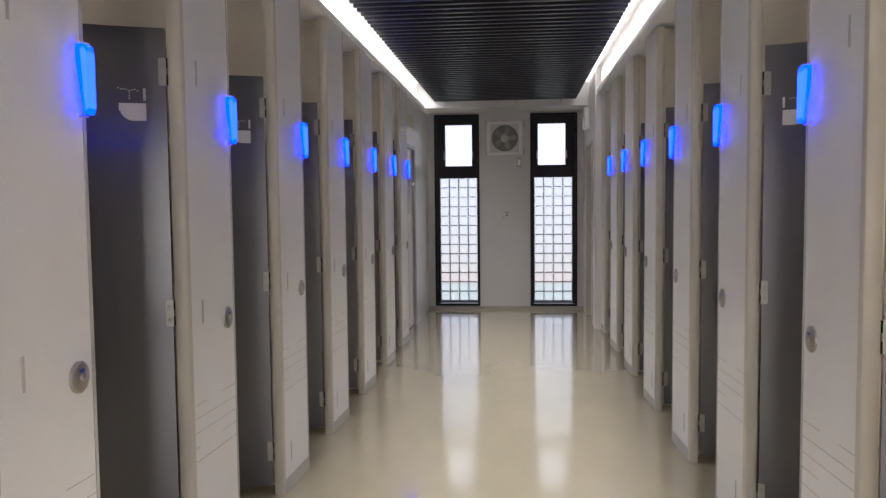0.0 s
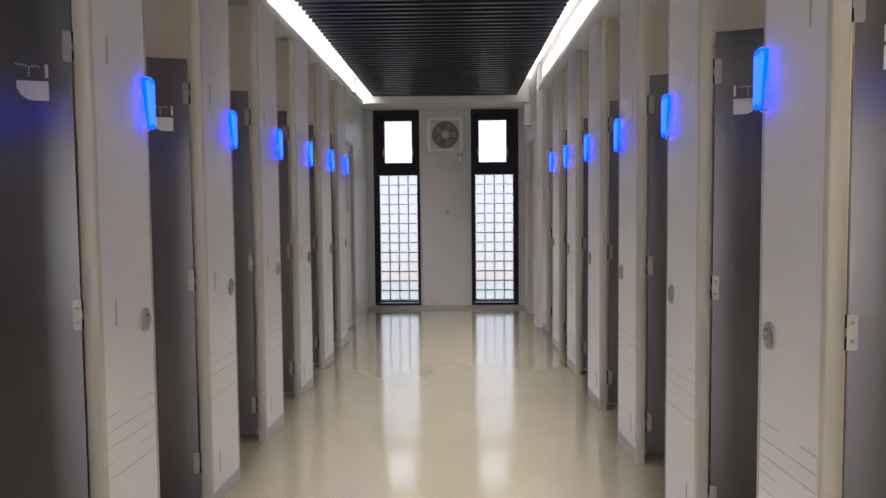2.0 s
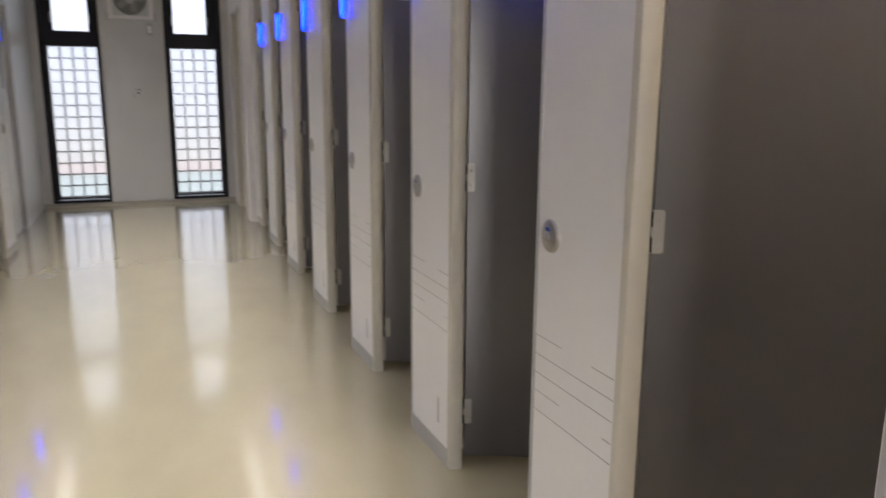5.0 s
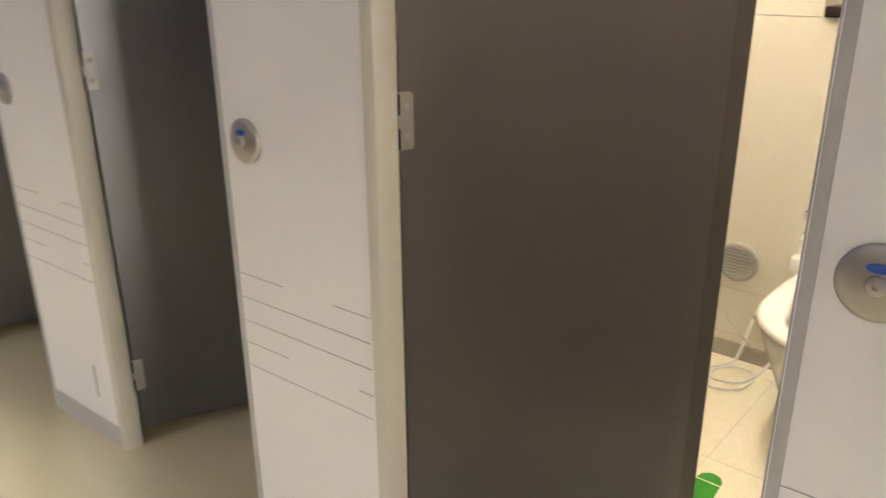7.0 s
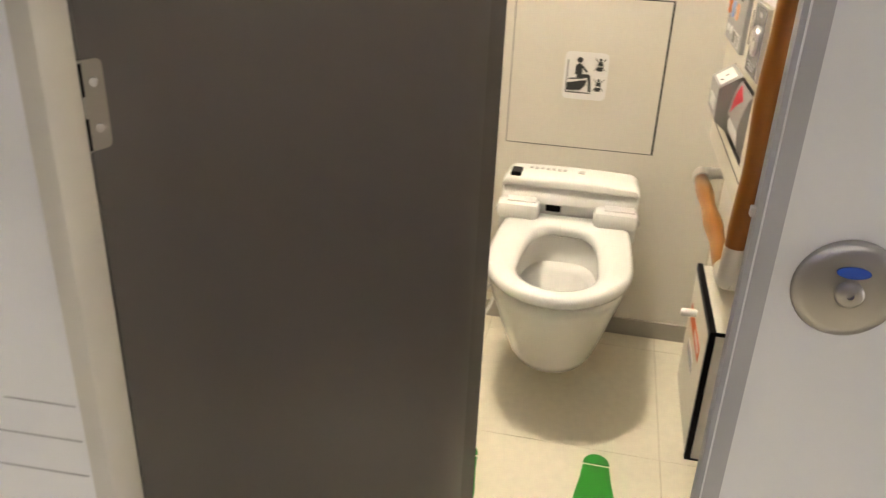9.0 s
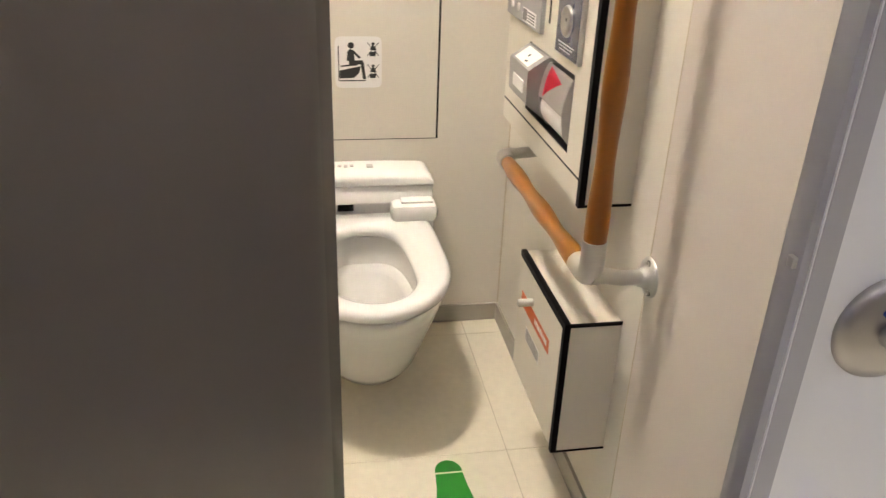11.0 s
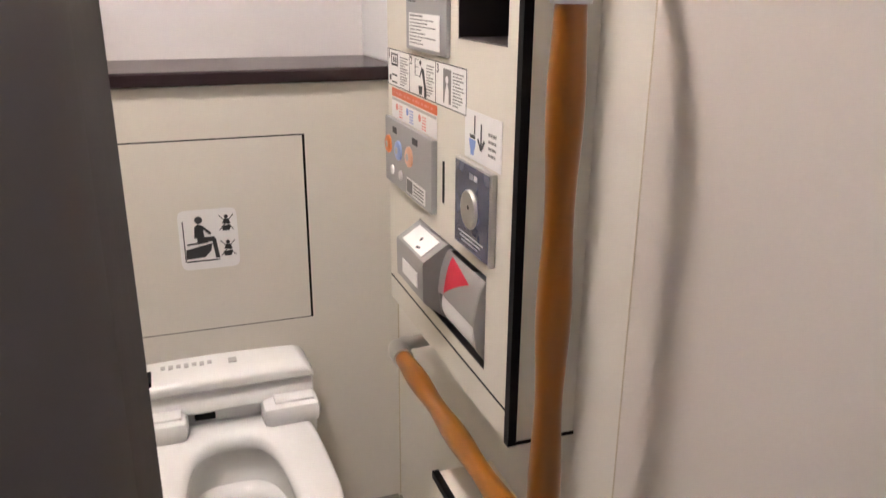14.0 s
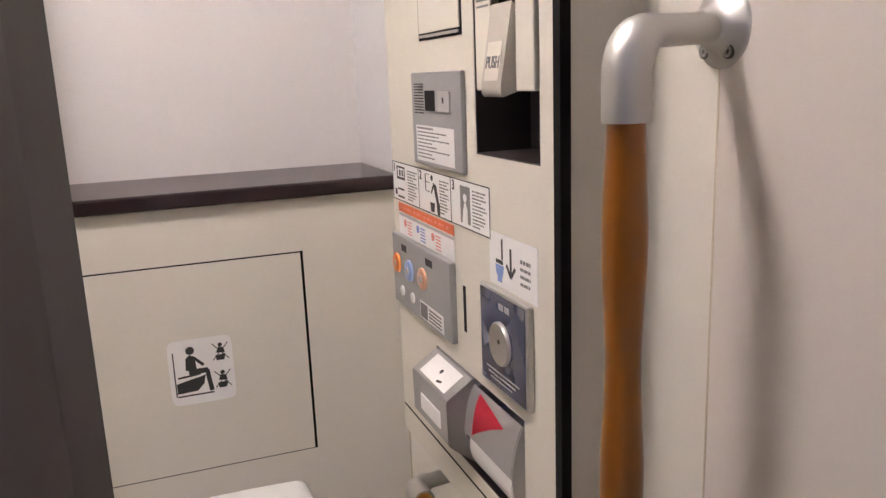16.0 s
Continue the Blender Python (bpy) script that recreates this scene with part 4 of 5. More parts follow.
part("deck", boxes((3.012, 3.128, TM - 0.207, TM + 0.207, 0.375, 0.436), bevel=0.010), PLASTIC, toilet, "", 40)
wl = part("washlet", ring_loft([unit_ring(3.129, 0.203, 0.430, 0.560, 0.034), unit_ring(3.062, 0.206, 0.430, 0.557, 0.034), unit_ring(3.048, 0.206, 0.430, 0.555, 0.033), unit_ring(3.043, 0.203, 0.431, 0.550, 0.031)]), PLASTIC, toilet, "white plastic washlet unit with rounded shoulders", 35)
part("lip", ring_loft([unit_ring(3.060, 0.2065, 0.522, 0.5575, 0.032), unit_ring(3.032, 0.2065, 0.521, 0.5535, 0.030), unit_ring(3.024, 0.2045, 0.524, 0.549, 0.023), unit_ring(3.020, 0.201, 0.530, 0.543, 0.012)]), PLASTIC, wl, "rounded overhanging lid edge", 45)
part("sensor", boxes((3.036, 3.044, 2.104, 2.150, 0.446, 0.472), bevel=0.002), BLACK, wl, "black sensor window")
part("front_face", prism([(3.050, 0.5225), (3.034, 0.5225), (3.024, 0.500), (3.017, 0.480), (3.018, 0.475), (3.050, 0.475)], TM - 0.199, TM + 0.199, axis="y"), PLASTIC, wl, "slanting white front", 60)
part("maker_mark", boxes((3.075, 3.098, 2.045, 2.063, 0.5625, 0.5650)), GREY_PLASTIC, wl, "small grey raised mark")
part("remote_sensor", boxes((3.028, 3.085, 2.232, 2.264, 0.5505, 0.5645), bevel=0.003), BLACK, wl, "black remote sensor")
bm = bmesh.new()
for k in range(7):
    box(bm, 3.086 - 0.004 * (k % 2), 3.100, 2.100 + k * 0.017, 2.110 + k * 0.017, 0.5620, 0.5642)
part("marking", bm, GREY_PLASTIC, wl, "row of tiny grey marks")
for y0, y1 in ((1.872, 2.004), (2.164, 2.294)):
    out = y0 if y0 < 2 else y1
    hc = part("hinge_cover", boxes((2.966, 3.046, y0, y1, 0.432, 0.486), bevel=0.018), PLASTIC, toilet, "rounded white hinge cover", 40)
    part("hinge_cap", boxes((2.984, 3.040, y0 + 0.012, y1 - 0.030, 0.4835, 0.4915), bevel=0.003), PLASTIC, hc)
    part("side_hook", boxes((2.996, 3.016, out - 0.004, out + 0.004, 0.446, 0.459), bevel=0.001), GREY_PLASTIC, hc)

# ---- wall-hung bin cupboard ----
binbox = thing("sanitary_bin", "cream wall-hung waste bin box with black edges and a steel knob", "bin", at=(2.372, SIDE, 0.40))
part("case", boxes((-0.166, 0.160, 0.0, 0.104, -0.155, 0.152)), CUPBOARD, binbox)
part("door", boxes((-0.155, 0.159, 0.1045, 0.115, -0.153, 0.140), bevel=0.001), CUPBOARD, binbox)
part("edge_trim", boxes((-0.169, 0.162, 0.1042, 0.1165, 0.1405, 0.1555), (-0.169, -0.1555, 0.1042, 0.1165, -0.157, 0.1404), (-0.169, -0.166, 0.0, 0.1041, 0.1475, 0.1555), (-0.169, -0.166, 0.0, 0.1041, -0.157, -0.154)), BLACK, binbox, "black edge trim")
part("knob", lathe([(0.009, 0), (0.009, 0.031), (0.007, 0.034), (0.001, 0.034)], (0.048, 0.115, 0.081), (0, 1, 0), 20), SATIN, binbox, "round steel knob", 50)
part("orange_label", boxes((-0.085, 0.132, 0.115, 0.1157, 0.032, 0.066)), ORANGE, binbox, "orange printed label")
bm = bmesh.new()
for k in range(9):
    box(bm, -0.07 + k * 0.0105, -0.064 + k * 0.0105, 0.1157, 0.1162, 0.044, 0.056)
part("label_print", bm, PAPER, binbox)
part("grey_label", boxes((-0.03, 0.078, 0.115, 0.1157, -0.032, 0.0)), PAPER, binbox)
bm = bmesh.new()
for k in range(5):
    box(bm, -0.026, 0.074, 0.1157, 0.1162, -0.029 + k * 0.006, -0.026 + k * 0.006)
part("small_print", bm, INK_GREY, binbox)

# ---- grab rail ----
rail = thing("grab_rail", "L-shaped grab rail of varnished wood with satin metal elbows", "grab rail")
RX, RY, RZ = 2.100, 1.757, 0.712


def ripple(a, b, r, n=44, waves=2.6):
    a, b = Vector(a), Vector(b)
    pts = [a.lerp(b, k / n) for k in range(n + 1)]
    return pts, [r * (1 + 0.11 * math.sin(waves * 2 * math.pi * k / n + 0.6)) for k in range(n + 1)]


p, r = ripple((RX, RY, 0.783), (RX, RY, 1.378), 0.0182)
part("upright_grip", tube(p, r, 24), WOOD, rail, "rippled varnished wooden grip", 60)
p, r = ripple((RX + 0.062, RY, RZ), (2.690, RY, RZ - 0.004), 0.0180)
part("level_grip", tube(p, r, 24), WOOD_LEVEL, rail, "rippled varnished wooden grip", 60)
corner = tube(bend((RX, RY, 0.785), (RX, RY, RZ), (RX + 0.064, RY, RZ), 0.034), 0.0210, 24)
tube([(RX, RY, RZ + 0.006), (RX + 0.004, RY - 0.03, RZ + 0.002), (RX + 0.012, RY - 0.06, RZ - 0.008), (RX + 0.020, SIDE + 0.004, RZ - 0.014)], [0.0165, 0.014, 0.0135, 0.0135], 20, corner)
part("corner_fitting", corner, SATIN, rail, "satin metal corner fitting", 60)
FX, FZ = 2.126, 1.453
top = tube(bend((RX, RY, 1.376), (RX, RY, FZ - 0.004), (FX, SIDE + 0.004, FZ), 0.036), [0.0208] * 5 + [0.0205, 0.0195, 0.0175, 0.0155, 0.0140, 0.0135], 24)
part("top_elbow", top, SATIN, rail, "satin metal elbow", 60)
part("end_elbow", tube(bend((2.688, RY, RZ - 0.004), (2.752, RY, RZ - 0.006), (2.745, SIDE + 0.004, RZ + 0.006), 0.034), [0.0200] * 5 + [0.0165] * 4 + [0.0135] * 2, 24), SATIN, rail, "satin metal elbow", 60)
for x, z in ((RX + 0.020, RZ - 0.014), (FX, FZ), (2.745, RZ + 0.006)):
    fl = part("flange", lathe([(0.037, 0.0), (0.037, 0.004), (0.034, 0.008), (0.024, 0.011), (0.0175, 0.018), (0.015, 0.03)], (x, SIDE, z), (0, 1, 0), 36), SATIN, rail, "round screwed flange", 50)
    for a in (-0.9, -2.2, 1.6):
        # dark disc added under each screw so that it stands out
        part("screw_hole", lathe([(0.0066, 0.007), (0.0066, 0.0108)], (x + 0.0265 * math.cos(a), SIDE, z + 0.0265 * math.sin(a)), (0, 1, 0), 16), FAN_DARK, fl, "dark rim round the screw")
        part("screw", lathe([(0.0050, 0.0065), (0.0050, 0.0118), (0.0038, 0.0126), (0.0024, 0.0105), (0.0005, 0.0105)], (x + 0.0265 * math.cos(a), SIDE, z + 0.0265 * math.sin(a)), (0, 1, 0), 16), METAL, fl, "", 50)

# ---- control cabinet ----
CY, CX0, CX1 = 1.738, 2.247, 2.835
cab = thing("control_cabinet", "cream wall cabinet with toilet controls and black edges", "cabinet", at=(CX0, SIDE, 0.78))


def cb(x0, x1, z0, z1, d0, d1):
    """Box on the cabinet's front, in world x and z; d0 and d1 are metres out of the front."""
    return (min(x0, x1) - CX0, max(x0, x1) - CX0, CY + d0 - SIDE, CY + d1 - SIDE, z0 - 0.78, z1 - 0.78)


NX0, NX1, NZ0, NZ1 = 2.289, 2.464, 1.320, 1.60        # towel or cup niche
RX0, RX1, RZ0, RZ1 = 2.338, 2.648, 0.853, 1.002       # paper holder recess
TOPZ = 1.95
body = (cb(CX0, CX1, 0.782, TOPZ, -0.103, -0.080), cb(CX0, NX0, 0.782, TOPZ, -0.080, -0.012), cb(NX1, CX1, 1.01, TOPZ, -0.080, -0.012), cb(NX0, NX1, 0.782, RZ0, -0.080, -0.012),
             cb(NX0, NX1, 1.01, NZ0, -0.080, -0.012), cb(NX0, NX1, NZ1, TOPZ, -0.080, -0.012), cb(NX1, CX1, 0.782, RZ0, -0.080, -0.012))
part("case", boxes(body[0]), CUPBOARD, cab)
for dims in body[1:]:
    part("case_board", boxes(dims), CUPBOARD, cab)
g = 0.0
front = (cb(CX0 + 0.0118, NX0, 0.8325, TOPZ, -0.0118, g), cb(NX1, CX1, RZ1, TOPZ, -0.0118, g), cb(NX0, NX1, RZ1, NZ0, -0.0118, g), cb(NX0, NX1, NZ1, TOPZ, -0.0118, g),
              cb(NX0, RX0, 0.8325, RZ1, -0.0118, g), cb(RX0, RX1, 0.8325, RZ0, -0.0118, g), cb(RX1, CX1, 0.8325, RZ1, -0.0118, g))
for dims in front:
    part("front_board", boxes(dims), CUPBOARD, cab, "cream front sheet")
part("lower_front", boxes(cb(CX0 + 0.0118, CX1, 0.781, 0.8275, -0.0118, 0.0)), CUPBOARD, cab)
part("edge_trim", boxes(cb(CX0 - 0.003, CX0 + 0.0115, 0.780, TOPZ, -0.0118, 0.0008), cb(CX0 + 0.0145, CX1, 0.8276, 0.8324, -0.0118, -0.0004)), BLACK, cab, "black edge trim")
part("bottom_trim", boxes((-0.002, 0.0, 0.0, 0.0905, 0.0, 0.005)), BLACK, cab)
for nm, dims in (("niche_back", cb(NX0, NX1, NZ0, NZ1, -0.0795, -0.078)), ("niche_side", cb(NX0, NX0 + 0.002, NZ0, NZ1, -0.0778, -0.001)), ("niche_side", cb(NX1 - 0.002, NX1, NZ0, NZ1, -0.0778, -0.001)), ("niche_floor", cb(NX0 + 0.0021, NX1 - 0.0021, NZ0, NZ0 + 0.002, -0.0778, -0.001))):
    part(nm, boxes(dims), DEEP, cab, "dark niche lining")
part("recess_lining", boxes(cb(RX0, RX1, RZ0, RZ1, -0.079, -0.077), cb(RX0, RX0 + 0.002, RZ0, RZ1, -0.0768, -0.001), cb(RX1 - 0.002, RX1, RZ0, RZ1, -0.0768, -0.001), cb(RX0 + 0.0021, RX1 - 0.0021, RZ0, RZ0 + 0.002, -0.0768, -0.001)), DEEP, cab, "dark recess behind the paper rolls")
part("front_slot", boxes(cb(2.5155, 2.524, 1.062, 1.130, 0.0, 0.0008)), BLACK, cab, "narrow dark slot")

# dispenser in the niche: cover plate and push flap
disp = thing("soap_dispenser", "cream built-in dispenser with a beige push flap", "dispenser", at=(2.377, CY, 1.40))
part("cover", boxes((-0.078, -0.034, -0.010, 0.0015, 0.0, 0.199), (0.030, 0.078, -0.010, 0.0015, 0.0, 0.199), (-0.034, 0.030, -0.010, 0.0015, 0.105, 0.199), bevel=0.002), CUPBOARD, disp, "cream cover plate")
flap = prism([(0.0, 0.095), (0.004, 0.098), (0.019, 0.008), (0.019, -0.002), (0.016, -0.006), (-0.004, 0.0)], -0.032, 0.022, axis="x")
part("flap", flap, FLAP, disp, "beige push flap", 40)
slope = math.atan2(0.015, 0.09)
MF = Matrix.Translation((-0.005, 0.0152, 0.034)) @ Matrix.Rotation(slope, 4, "X") @ FACE_SIDE
part("flap_label", flat(bmesh.new(), [(-0.019, -0.022), (0.019, -0.022), (0.019, 0.022), (-0.019, 0.022)], 0.0006, MF), CUPBOARD, disp)
lettering("push_word", "PUSH", 0.020, MF @ Matrix.Translation((0, -0.002, 0.0010)), INK_GREY, disp, width=0.034)
part("key_hole", lathe([(0.007, 0), (0.007, 0.003), (0.001, 0.003)], (-0.002, 0.0015, 0.155), (0, 1, 0), 14), BLACK, disp)
bm = bmesh.new()
for k in range(6):
    box(bm, -0.070, -0.040, 0.0016, 0.0021, 0.118 + k * 0.007, 0.1205 + k * 0.007)
    box(bm, 0.036, 0.070, 0.0016, 0.0021, 0.098 + k * 0.007, 0.1005 + k * 0.007)
part("small_print", bm, INK_GREY, disp)

sl = thing("seat_cover_dispenser", "flush cream dispenser door with a dark bottom slot", "dispenser", at=(2.583, CY, 1.545))
part("joint", boxes((-0.083, 0.083, 0.0, 0.0008, -0.074, 0.10)), BLACK, sl, "dark joint")
part("door", boxes((-0.0775, 0.0775, 0.0, 0.0025, -0.064, 0.097), bevel=0.0006), CUPBOARD, sl)
part("key_hole", lathe([(0.006, 0), (0.006, 0.002), (0.001, 0.002)], (-0.004, 0.0025, 0.015), (0, 1, 0), 14), BLACK, sl)
part("lip", boxes((-0.074, 0.074, 0.0008, 0.0035, -0.0705, -0.0665), bevel=0.0006), SATIN, sl)


def panel_box(x0, x1, z0, z1, d0, d1, at):
    return (min(x0, x1) - at[0], max(x0, x1) - at[0], CY + d0 - at[1], CY + d1 - at[1], z0 - at[2], z1 - at[2])


def print_row(bm, x0, x1, z, h, d0, d1, at, seed):
    """A row of small dashes of uneven length, as unreadable fine print; runs from x0 down to x1."""
    rnd, x = random.Random(seed), x0
    while x > x1 + 0.001:
        w = min(rnd.uniform(0.003, 0.011), x - x1)
        box(bm, *panel_box(x, x - w, z, z + h, d0, d1, at))
        x -= w + rnd.uniform(0.0012, 0.0030)


# intercom plate
at = (2.594, CY, 1.358)
ic = thing("intercom", "grey metal call intercom plate on the cabinet", "intercom", at=at)
part("plate", boxes(panel_box(2.694, 2.493, 1.290, 1.426, 0.0, 0.007, at), bevel=0.002), GREY_PLATE, ic)
bm = bmesh.new()
for k in range(11):
    box(bm, *panel_box(2.680, 2.640, 1.3665 + k * 0.0042, 1.3680 + k * 0.0042, 0.007, 0.0075, at))
part("speaker_slots", bm, BLACK, ic)
part("window", boxes(panel_box(2.632, 2.592, 1.371, 1.400, 0.007, 0.008, at)), BLACK, ic, "dark window")
part("button", boxes(panel_box(2.575, 2.530, 1.370, 1.399, 0.007, 0.010, at), bevel=0.001), GREY_PLASTIC, ic)
part("button_mark", boxes(panel_box(2.555, 2.550, 1.383, 1.391, 0.010, 0.0105, at)), INK, ic)
part("label", boxes(panel_box(2.676, 2.522, 1.296, 1.349, 0.007, 0.0076, at)), PAPER, ic, "white printed label")
bm = bmesh.new()
for k, w in enumerate((0.07, 0.12, 0.09, 0.13, 0.06, 0.08, 0.13, 0.06, 0.07)):
    print_row(bm, 2.670, 2.670 - w, 1.3435 - k * 0.0053, 0.0019 if k else 0.0028, 0.0076, 0.0080, at, k)
part("small_print", bm, INK_GREY, ic)

# three-step instruction strip
at = (2.627, CY, 1.247)
ins = thing("instruction_strip", "white instruction strip with three numbered steps", "sign", at=at)
part("sheet", boxes(panel_box(2.832, 2.424, 1.215, 1.281, 0.0, 0.0008, at)), PAPER, ins)
bm = bmesh.new()
for x0, x1, z0, z1 in ((2.832, 2.424, 1.2795, 1.281), (2.832, 2.424, 1.215, 1.2165), (2.832, 2.8305, 1.2166, 1.2794), (2.4255, 2.424, 1.2166, 1.2794), (2.697, 2.6955, 1.2166, 1.2794), (2.559, 2.5575, 1.2166, 1.2794)):
    box(bm, *panel_box(x0, x1, z0, z1, 0.0008, 0.0012, at))
part("border", bm, INK, ins)
for n, x in (("1", 2.820), ("2", 2.685), ("3", 2.547)):
    lettering("step_number", n, 0.020, Matrix.Translation((x - at[0], 0.0014, 1.270 - at[2])) @ FACE_SIDE, INK, ins)
bm = bmesh.new()
for x0, x1, z0, z1 in ((2.808, 2.766, 1.252, 1.256), (2.808, 2.766, 1.271, 1.274), (2.808, 2.804, 1.2561, 1.2709), (2.770, 2.766, 1.2561, 1.2709), (2.795, 2.788, 1.258, 1.268), (2.782, 2.775, 1.258, 1.268), (2.805, 2.772, 1.221, 1.224), (2.805, 2.772, 1.234, 1.237), (2.82, 2.81, 1.224, 1.234)):
    box(bm, *panel_box(x0, x1, z0, z1, 0.0008, 0.0012, at))
part("bowl_picture", bm, INK, ins, "black step drawing")
bm = bmesh.new()
for x0, x1, z0, z1 in ((2.665, 2.645, 1.262, 1.263), (2.665, 2.645, 1.274, 1.275), (2.665, 2.645, 1.248, 1.249), (2.665, 2.662, 1.250, 1.274), (2.612, 2.604, 1.2175, 1.235)):
    box(bm, *panel_box(x0, x1, z0, z1, 0.0008, 0.0012, at))
flat(bm, disc(-(2.635 - at[0]), 1.2705 - at[2], 0.0045, 14), 0.0004, Matrix.Translation((0, 0.0008, 0)) @ FACE_SIDE)
for s in ([(-0.004, 0.017), (0.010, 0.014), (0.020, -0.012), (0.020, -0.030), (0.013, -0.030), (0.010, -0.012)], stroke(-0.002, 0.012, -0.012, 0.000, 0.004), [(-0.018, -0.014), (0.002, -0.014), (-0.001, -0.028), (-0.015, -0.028)]):
    flat(bm, s, 0.0004, Matrix.Translation((0, 0.0008, 0)) @ FACE_SIDE)
part("basket_picture", bm, INK, ins, "black step drawing")
part("dark_picture", boxes(panel_box(2.522, 2.488, 1.222, 1.273, 0.0008, 0.0012, at)), INK_GREY, ins)
bm = bmesh.new()
flat(bm, [(x, z) for x, z in ((-(2.515 - at[0]), -0.025), (-(2.497 - at[0]), -0.025), (-(2.497 - at[0]), -0.006), (-(2.503 - at[0]), 0.004), (-(2.506 - at[0]), 0.004), (-(2.512 - at[0]), -0.008))], 0.0004, Matrix.Translation((0, 0.0012, 0)) @ FACE_SIDE)
flat(bm, disc(-(2.505 - at[0]), 0.010, 0.006, 16), 0.0004, Matrix.Translation((0, 0.0012, 0)) @ FACE_SIDE)
part("pale_picture", bm, PAPER, ins)
for x0, x1 in ((2.752, 2.704), (2.603, 2.566), (2.480, 2.434)):
    bm = bmesh.new()
    for k in range(11):
        w = (x0 - x1) * (1.0, 0.8, 0.95, 0.6, 0.9, 1.0, 0.7, 0.85, 0.9, 0.75, 0.5)[k]
        print_row(bm, x0, x0 - w, 1.2685 - k * 0.0047, 0.0021, 0.0008, 0.0012, at, 40 + k)
    part("small_print", bm, INK_GREY, ins)

# orange-headed guide above the washlet controls
at = (2.68, CY, 1.185)
og = thing("colour_guide", "small white guide label with an orange heading", "sign", at=at)
part("heading", boxes(panel_box(2.808, 2.552, 1.196, 1.2115, 0.0, 0.0008, at)), ORANGE, og, "orange heading bar")
part("sheet", boxes(panel_box(2.808, 2.552, 1.158, 1.1958, 0.0, 0.0008, at)), PAPER, og)
part("grey_bar", boxes(panel_box(2.806, 2.554, 1.1895, 1.1945, 0.0008, 0.0012, at)), GREY_PLASTIC, og)
for x, mt in ((2.775, PINK_PRINT), (2.710, BLUE_PRINT), (2.640, PINK_PRINT)):
    bm = bmesh.new()
    flat(bm, disc(-(x - at[0]), 1.179 - at[2], 0.0065, 16), 0.0004, Matrix.Translation((0, 0.0008, 0)) @ FACE_SIDE)
    part("colour_dot", bm, mt, og)
    bm = bmesh.new()
    for k in range(5):
        box(bm, *panel_box(x - 0.012, x - 0.034, 1.182 - k * 0.005, 1.184 - k * 0.005, 0.0008, 0.0012, at))
    part("small_print", bm, PINK_PRINT if mt is PINK_PRINT else BLUE_PRINT, og)
bm = bmesh.new()
for k in range(14):
    box(bm, *panel_box(2.795 - k * 0.0165, 2.795 - k * 0.0165 - 0.004 - 0.004 * (k % 3), 1.2022, 1.2055, 0.0008, 0.0012, at))
part("heading_print", bm, PINK_PRINT, og)

# washlet control plate
at = (2.688, CY, 1.095)
wc = thing("washlet_control", "grey washlet control plate with coloured round buttons", "control panel", at=at)
part("plate", boxes(panel_box(2.826, 2.550, 1.034, 1.157, 0.0, 0.010, at), bevel=0.002), GREY_PLATE, wc)
for x, z, rr, mt, lb in ((2.798, 1.107, 0.017, ORANGE_BTN, "orange round button"), (2.733, 1.106, 0.018, BLUE_BTN, "blue round button"), (2.668, 1.107, 0.018, PEACH_BTN, "peach round button")):
    b = part("button", lathe([(rr, 0.010), (rr, 0.0135), (rr * 0.8, 0.0155), (0.001, 0.015)], (x - at[0], 0, z - at[2]), (0, 1, 0), 28), mt, wc, lb, 50)
    part("button_mark", lathe([(rr * 0.36, 0.0153), (rr * 0.36, 0.0162), (0.001, 0.0162)], (x - at[0], 0, z - at[2]), (0, 1, 0), 14), GREY_PLASTIC, b)
for x in (2.775, 2.722):
    part("small_button", lathe([(0.009, 0.010), (0.009, 0.013), (0.006, 0.0145), (0.001, 0.0145)], (x - at[0], 0, 1.062 - at[2]), (0, 1, 0), 20), PLASTIC, wc, "small white button", 50)
for x0, x1 in ((2.774, 2.748), (2.654, 2.624)):
    part("display", boxes(panel_box(x0, x1, 1.133, 1.1445, 0.010, 0.0105, at)), INK, wc, "small dark display")
part("label", boxes(panel_box(2.687, 2.582, 1.040, 1.068, 0.010, 0.0106, at)), PAPER, wc, "white printed label")
part("label_block", boxes(panel_box(2.684, 2.652, 1.042, 1.066, 0.0106, 0.0110, at)), INK_GREY, wc)
bm = bmesh.new()
for k in range(4):
    box(bm, *panel_box(2.646, 2.590, 1.0435 + k * 0.0058, 1.0462 + k * 0.0058, 0.0106, 0.0110, at))
part("small_print", bm, INK_GREY, wc)

# flush label and flush plate
at = (2.362, CY, 1.193)
fs = thing("flush_sign", "white flush sign with an arrow and a bowl mark", "sign", at=at)
part("sheet", boxes(panel_box(2.428, 2.297, 1.1585, 1.227, 0.0, 0.0010, at)), PAPER, fs)
MS = Matrix.Translation((0, 0.0010, 0)) @ FACE_SIDE
bm = bmesh.new()
for s in (stroke(-0.028, 0.028, -0.028, 0.002, 0.004), stroke(-0.046, -0.002, -0.026, -0.002, 0.005)):
    flat(bm, s, 0.0004, MS)
for s in (stroke(-0.004, 0.020, -0.004, -0.014, 0.0045), stroke(-0.004, -0.016, -0.016, -0.002, 0.0045), stroke(-0.004, -0.016, 0.008, -0.002, 0.0045)):
    flat(bm, s, 0.0004, MS)
part("arrow_mark", bm, INK, fs, "black arrow and handle mark")
bm = bmesh.new()
